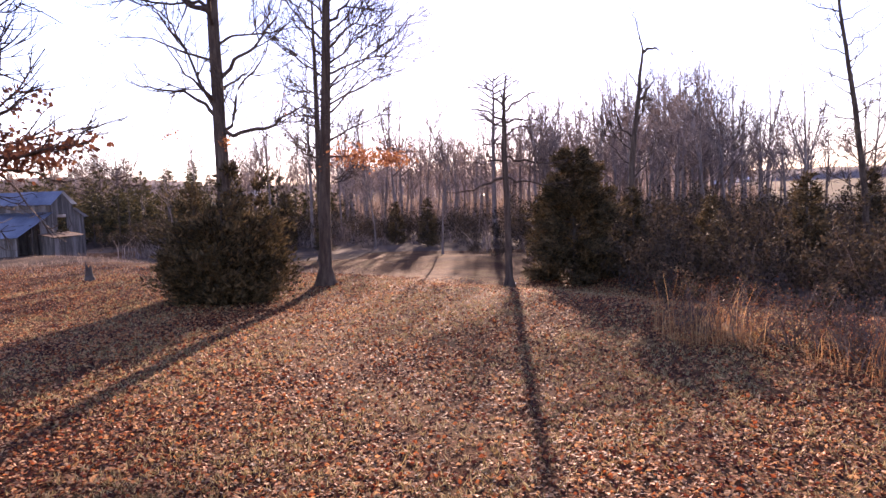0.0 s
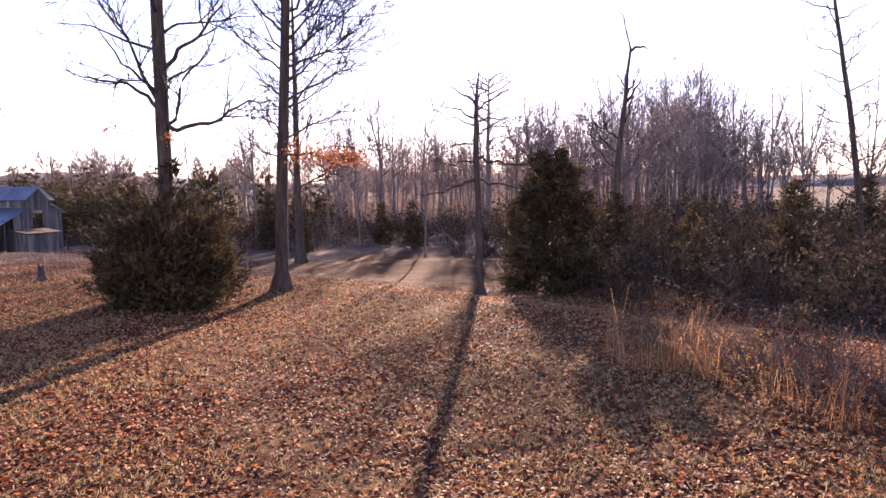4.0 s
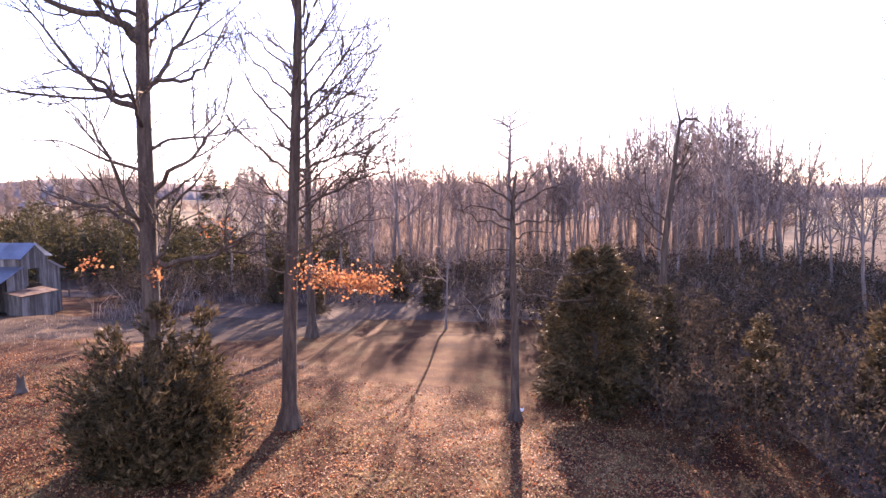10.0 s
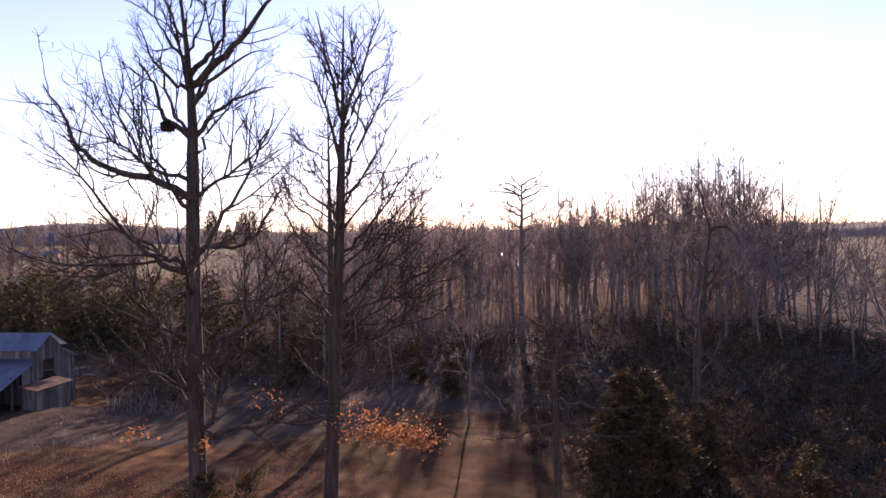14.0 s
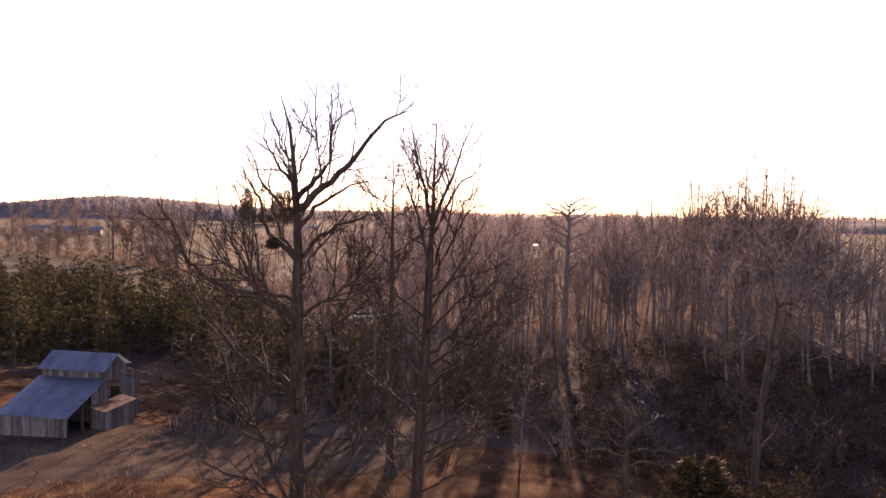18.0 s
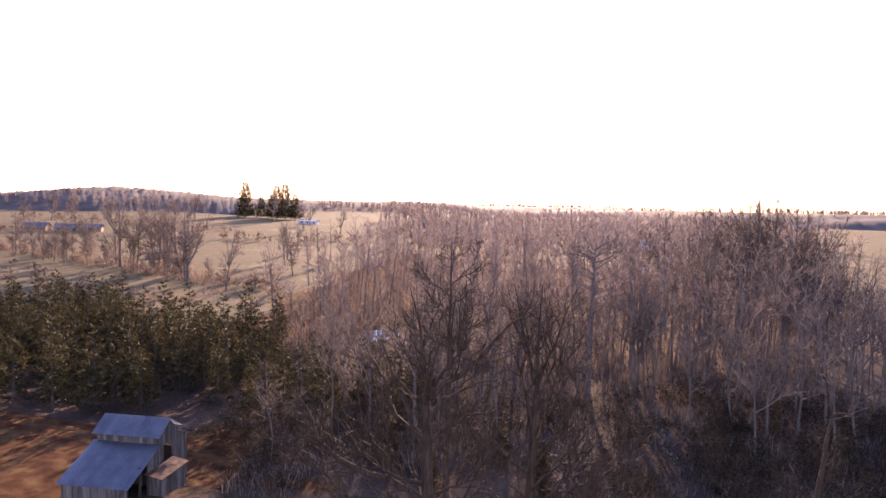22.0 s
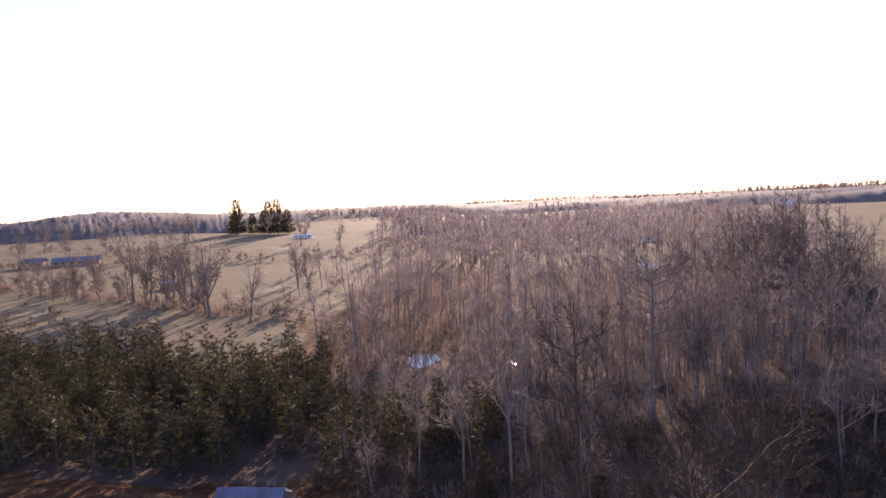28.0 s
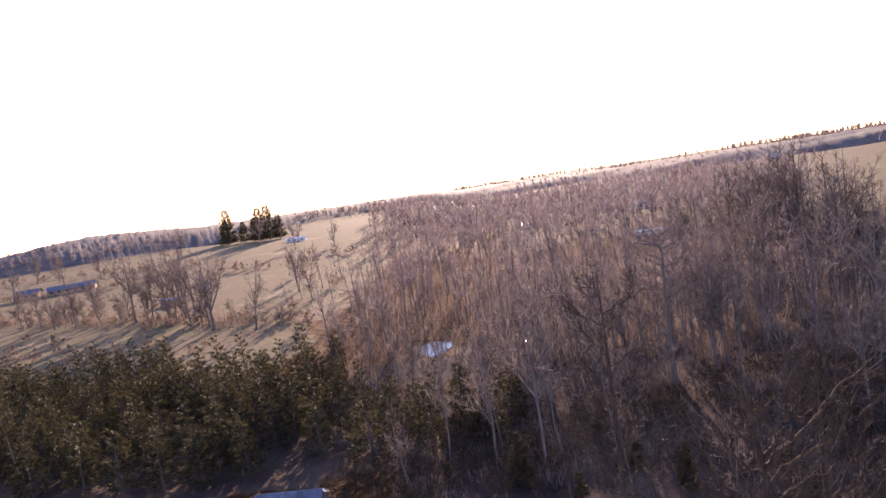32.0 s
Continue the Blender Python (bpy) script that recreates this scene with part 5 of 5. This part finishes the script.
# ---- barn ----
def barn():
    root = tagged(new("barn"), "weathered grey board barn with a bluish tin roof and lean-to", "barn")
    bx, by = -45.3, 58.35
    root.matrix_world = pose(bx, by, -0.85, 0, 0, 2) @ Matrix.Diagonal((1, 1, 1.13, 1))
    L, core, lean, back = 6.2, 1.6, 4.7, 1.7  # length; half depth of the core; depth of front lean-to
    zr, ze, zt, zf = 5.9, 4.8, 4.15, 2.3  # ridge, core eave, lean-to top, lean-to eave

    def board(x0, y0, x1, y1, zb0, zt0, zt1, th=0.03):
        bm = bmesh.new()
        d = Vector((x1 - x0, y1 - y0, 0)).normalized()
        nrm = Vector((d.y, -d.x, 0)) * th
        lo = [Vector((x0, y0, zb0)), Vector((x1, y1, zb0)), Vector((x1, y1, zt1)), Vector((x0, y0, zt0))]
        v = [bm.verts.new(p) for p in lo] + [bm.verts.new(p + nrm) for p in lo]
        for q in ((3, 2, 1, 0), (4, 5, 6, 7), (0, 1, 5, 4), (1, 2, 6, 5), (2, 3, 7, 6), (3, 0, 4, 7)):
            bm.faces.new([v[k] for k in q])
        return part("board", bm, M_BOARD, root)

    rng = random.Random(4)
    hl = L / 2
    # front wall of the lean-to, board by board
    x = -hl
    while x < hl - 0.1:
        w = rng.uniform(0.22, 0.3)
        board(x + 0.008, -core - lean, min(x + w, hl) - 0.008, -core - lean, rng.uniform(0.0, 0.12), zf - 0.1, zf - 0.1, rng.uniform(0.02, 0.04))
        x += w
    # wall strip of the raised core above the lean-to roof
    x = -hl
    while x < hl - 0.1:
        w = rng.uniform(0.3, 0.4)
        board(x + 0.008, -core, min(x + w, hl) - 0.008, -core, 0.1, ze - 0.05, ze - 0.05)
        x += w
    # gable end that faces the yard: core with a dark doorway and a loft hatch
    y = -core
    while y < core - 0.1:
        w = rng.uniform(0.24, 0.32)
        y1 = min(y + w, core)
        top = lambda q: zr - 0.08 - abs(q) / core * (zr - ze)
        lo = 2.6 if -1.2 < y < 0.6 else 0.05
        if -0.9 < y < 0.5:
            board(hl, y + 0.008, hl, y1 - 0.008, 3.9, top(y), top(y1))
        else:
            board(hl, y + 0.008, hl, y1 - 0.008, lo, top(y), top(y1))
        y = y1
    # gable end of the lean-to: posts and a few boards, open below
    y = -core - lean
    while y < -core - 0.1:
        w = 0.3
        top = lambda q: zf + (q + core + lean) / lean * (zt - zf) - 0.08
        if y > -core - 1.9:
            board(hl, y + 0.01, hl, y + w - 0.01, 1.7, top(y), top(y + w))
        y += w
    for px, py, ph in ((hl - 0.1, -core - lean + 0.1, zf), (hl - 0.1, -core - 2.7, 3.3), (-hl + 0.1, -core - lean + 0.1, zf), (hl - 0.1, -core, ze), (hl - 0.1, core, ze), (-hl + 0.1, core, ze), (0, -core - lean + 0.1, zf)):
        bm = bmesh.new()
        box(bm, px, py, 0, 0.18, 0.18, ph - 0.15, bevel=0.01)
        part("post", bm, M_DARKWOOD, root)
    for nm, x0, y0, x1, y1, z1 in (("far_end_wall", -hl, -core - lean, -hl, core + back, 2.4), ("back_wall", -hl, core + back, hl, core + back, 2.4), ("inner_wall", hl - 2.5, -core, hl - 2.5, core, ze)):
        bm = bmesh.new()
        box(bm, (x0 + x1) / 2, (y0 + y1) / 2, 0, max(abs(x1 - x0), 0.06), max(abs(y1 - y0), 0.06), z1)
        part(nm, bm, M_DARKWOOD, root)

    def tin(nm, y0, z0, y1, z1, x0=-hl - 0.3, x1=hl + 0.3, n=11):
        """A roof slope of lapped tin sheets, each a part."""
        step = (x1 - x0) / n
        for i in range(n):
            bm = bmesh.new()
            cols = 8
            up = 0.012 * (i % 2)
            top, bot = [], []
            for c in range(cols + 1):
                xx = x0 + step * (i + c / cols) + (0.02 if c == cols else 0)
                rib = 0.018 if c % 4 == 0 else 0.0
                top.append([bm.verts.new((xx, y0, z0 + rib + up)), bm.verts.new((xx, (y0 + y1) / 2, (z0 + z1) / 2 + rib + up - 0.01)), bm.verts.new((xx, y1, z1 + rib + up))])
            for c in range(cols):
                for k in range(2):
                    bm.faces.new((top[c][k], top[c + 1][k], top[c + 1][k + 1], top[c][k + 1]))
            bmesh.ops.solidify(bm, geom=bm.faces[:], thickness=0.015)
            part("tin_sheet", bm, M_TIN, root)

    tin("front", -core - 0.35, ze - 0.05, 0.0, zr)
    tin("rear", core + 0.35, ze - 0.05, 0.0, zr - 0.02)
    tin("lean", -core - lean - 0.35, zf - 0.05, -core + 0.0, zt)
    tin("back", core + back + 0.3, 3.6, core, zt + 0.3)
    # gable end of the rear lean-to
    y = core + 0.02
    while y < core + back - 0.1:
        w = rng.uniform(0.26, 0.32)
        y1 = min(y + w, core + back)
        top = lambda q: zt + 0.3 - (q - core) / (back + 0.3) * (zt + 0.3 - 3.6) - 0.06
        board(hl - 0.05, y + 0.008, hl - 0.05, y1 - 0.008, rng.uniform(0, 0.1), top(y), top(y1))
        y = y1
    # low shed against the gable
    sx, sy = hl + 1.45, -1.5
    for k in range(13):
        yy = sy - 1.95 + k * 0.3
        board(sx, yy, sx, yy + 0.28, rng.uniform(0, 0.08), 2.0, 2.0)
    for k in range(5):
        xx = hl + 0.03 + k * 0.285
        board(xx, sy - 1.95, xx + 0.275, sy - 1.95, 0.0, 2.32 - k * 0.055, 2.32 - (k + 1) * 0.055)
    for k in range(6):
        bm = bmesh.new()
        box(bm, hl + 0.8, sy - 1.8 + k * 0.74, 2.22 + 0.01 * (k % 2), 1.75, 0.78, 0.03, Euler((0, radians(10), 0)).to_matrix().to_4x4())
        part("shed_roof_sheet", bm, M_RUST, root, "rusted shed roof sheet")
    return root


barn()


def stump():
    root = tagged(new("tree_stump"), "dark jagged broken tree stump on the leafy slope", "stump")
    x, y = -22.7, 34.7
    root.location = (x, y, gz(x, y))
    rng = np.random.default_rng(2)
    n, hs = 14, (-0.1, 0.1, 0.28, 0.6, 0.85)
    bm = bmesh.new()
    rings = []
    for k, h in enumerate(hs):
        ring = []
        for i in range(n):
            a = i / n * 6.283
            r = (0.34, 0.28, 0.21, 0.18, 0.165)[k] * (1 + 0.16 * math.sin(3 * a + 1) + rng.normal(0, 0.05))
            ring.append(bm.verts.new((r * math.cos(a) - 0.05 * h, r * math.sin(a), h + (rng.normal(0, 0.16) if k == 4 else 0))))
        rings.append(ring)
    for a, b in zip(rings, rings[1:]):
        for i in range(n):
            bm.faces.new((a[i], a[(i + 1) % n], b[(i + 1) % n], b[i]))
    c = bm.verts.new((0, 0, 0.62))
    for i in range(n):
        bm.faces.new((rings[-1][i], rings[-1][(i + 1) % n], c))
    part("trunk", bm, M_DARKWOOD, root)


stump()


def timber(x, y, length, turn, label):
    root = tagged(new("timber"), label, "timber")
    root.matrix_world = pose(x, y, gz(x, y), 0, 0, turn)
    bm = bmesh.new()
    box(bm, 0, 0, 0.28, length, 0.45, 0.07, bevel=0.01)
    part("plank", bm, M_BOARD, root)
    for s in (-1, 1):
        bm = bmesh.new()
        box(bm, s * length * 0.35, 0, -0.02, 0.16, 0.36, 0.30, bevel=0.01)
        part("foot", bm, M_DARKWOOD, root)


timber(-29.3, 33.6, 2.4, 12, "low grey plank bench on the slope")


def post(x, y, h, label, lean=0.0, name="fence_post"):
    bm = bmesh.new()
    bmesh.ops.create_cone(bm, cap_ends=True, segments=8, radius1=0.09, radius2=0.075, depth=h)
    for v in bm.verts:
        v.co.z += h / 2 - 0.1
    ob = tagged(part(name, bm, M_DARKWOOD), label, "post")
    ob.matrix_world = pose(x, y, gz(x, y), lean, 0, 0)


post(-51.2, 73.8, 2.0, "short dark fence post beside the barn lane")
post(-91, 77, 9.0, "leaning grey utility pole near the pines", 6, "utility_pole")


# ---- water ----
def pond():
    bm = bmesh.new()
    vs = []
    for i in range(40):
        a = i / 40 * 6.283
        r = 1 + 0.12 * math.sin(3 * a) + 0.07 * math.sin(7 * a + 1)
        vs.append(bm.verts.new((-44 + 4.0 * r * math.cos(a), 139 + 6.6 * r * math.sin(a), 0)))
    bm.faces.new(vs)
    ob = tagged(part("pond", bm, M_WATER), "small pale shining pond among the trees", "water", kind="structure")
    ob.location.z = gz(-44, 139) + 0.35
    for y0, n in ((121, 3), (129, 6), (140, 5), (148, 3)):
        bm = bmesh.new()
        prev = None
        for i in range(n + 1):
            y = y0 + i * 1.0
            cx = -28.5 + 4 * math.sin((y - 120) / 9)
            w = 0.15 + 0.7 * math.sin(3.14 * i / n)
            pair = (bm.verts.new((cx - w, y, 0)), bm.verts.new((cx + w, y, 0)))
            if prev:
                bm.faces.new((prev[0], prev[1], pair[1], pair[0]))
            prev = pair
        ob = tagged(part("creek_pool", bm, M_WATER), "narrow glinting pool of the woodland creek", "water", kind="structure")
        ob.location.z = gz(-28.5 + 4 * math.sin((y0 + n / 2 - 120) / 9), y0 + n / 2) + 0.25
    for px, py, w, turn in ((6.8, 87.5, 0.5, 20), (6.0, 83.4, 0.45, -10), (6.6, 79.0, 0.4, 15), (7.3, 74.6, 0.5, -15)):
        bm = bmesh.new()
        vs = [bm.verts.new((w * (1 + 0.2 * math.sin(3 * a + px)) * math.cos(a), 3.2 * w * math.sin(a), 0)) for a in (i / 16 * 6.283 for i in range(16))]
        bm.faces.new(vs)
        ob = tagged(part("creek_pool", bm, M_WATER), "narrow glinting pool of the woodland creek", "water", kind="structure")
        ob.matrix_world = pose(px, py, gz(px, py) + 0.1, 0, 0, turn)


pond()


# ---- far houses ----
def house(x, y, w, d, h, turn, roof, wall, label, pitch=0.28):
    root = tagged(new("farmhouse"), label, "house")
    root.matrix_world = pose(x, y, gz(x, y) - 0.2, 0, 0, turn)
    bm = bmesh.new()
    box(bm, 0, 0, 0, w, d, h)
    part("wall", bm, wall, root)
    for s in (-1, 1):
        bm = bmesh.new()
        rise = d * pitch
        o = 0.5
        a = [(-w / 2 - o, s * (d / 2 + o), h - 0.1), (w / 2 + o, s * (d / 2 + o), h - 0.1), (w / 2 + o, 0, h + rise), (-w / 2 - o, 0, h + rise)]
        v = [bm.verts.new(p) for p in a]
        bm.faces.new(v)
        bmesh.ops.solidify(bm, geom=bm.faces[:], thickness=0.15)
        part("roof", bm, roof, root)
    for s in (-1, 1):
        bm = bmesh.new()
        v = [bm.verts.new(p) for p in ((s * w / 2, -d / 2, h), (s * w / 2, d / 2, h), (s * w / 2, 0, h + d * (pitch - 0.02)))]
        bm.faces.new(v)
        bmesh.ops.solidify(bm, geom=bm.faces[:], thickness=0.1)
        part("gable", bm, wall, root)
    n = int(w / 4) if w > 7 else 0
    for i in range(n):
        bm = bmesh.new()
        box(bm, -w / 2 + w * (i + 0.5) / n, -d / 2 - 0.02, 1.0, 1.2, 0.08, 1.3)
        win = part("window", bm, M_GLASS, root)
    return root


house(-208, 498, 15, 8, 2.8, 8, M_ROOFFAR, M_WALLFAR, "long low farmhouse with a bright metal roof on the pasture hill", 0.09)
house(-283, 338, 24, 8, 2.6, 28, M_TIN, M_BRICKFAR, "long brown farm building on the far slope")
house(-304, 330, 12, 8, 3, 20, M_TIN, M_BRICKFAR, "low brown farmhouse on the far slope")
house(-26, 402, 6, 5, 2.6, 4, M_ROOFFAR, M_WALLFAR, "small white house among the bare trees", 0.09)
house(27, 288, 11, 5, 2.0, -6, M_ROOFFAR, M_WALLFAR, "low white shed in the valley wood", 0.08)
house(-168, 246, 8, 5, 2.4, 10, M_TIN, M_BRICKFAR, "small grey shed behind the pasture trees", 0.12)
house(45, 420, 14, 8, 3, -10, M_ROOFFAR, M_WALLFAR, "white house seen through the bare wood")
house(150, 520, 18, 8, 3, 5, M_ROOFFAR, M_BRICKFAR, "far farm shed at the field edge")
house(262, 830, 18, 9, 4, 5, M_ROOFFAR, M_WALLFAR, "white farmhouse far out on the fields")


def leaf_nest(x, y, z):
    """A ball of dead leaves and sticks lodged on an oak limb."""
    rng = np.random.default_rng(19)
    root = tagged(new("leaf_nest"), "dark ball of dead leaves and sticks lodged on an oak limb", "nest")
    root.location = (x, y, z)
    d = rng.normal(0, 1, (240, 3))
    d *= (0.23 * rng.random((240, 1)) ** 0.4) / np.linalg.norm(d, axis=1, keepdims=True)
    leaf_cluster("leaf_ball", rng, d * [1.1, 1.0, 0.85], 0.12, M_BARK, root)
    sticks = [(path3(rng, rng.normal(0, 0.06, 3) - [0, 0, 0.1], rng.normal(0, 1, 3) * [1, 1, 0.4], rng.uniform(0.4, 0.9), 3, 0.2, 0), np.linspace(0.012, 0.004, 4)) for _ in range(34)]
    raw("stick_base", *tubes(sticks, 3), M_BARK, root)


leaf_nest(-12.1, 28.35, 17.75)


def scrap(x, y):
    """A crumpled white scrap on the litter."""
    rng = np.random.default_rng(8)
    bm = bmesh.new()
    bmesh.ops.create_grid(bm, x_segments=5, y_segments=4, size=0.16)
    for v in bm.verts:
        v.co.z = 0.06 + 0.05 * float(rng.normal()) + 0.05 * math.sin(v.co.x * 14)
    bmesh.ops.solidify(bm, geom=bm.faces[:], thickness=0.006)
    ob = tagged(part("white_scrap", bm, M_PLASTIC), "small crumpled white scrap on the leaf litter", "litter")
    ob.location = (x, y, gz(x, y))


scrap(1.68, 38.5)
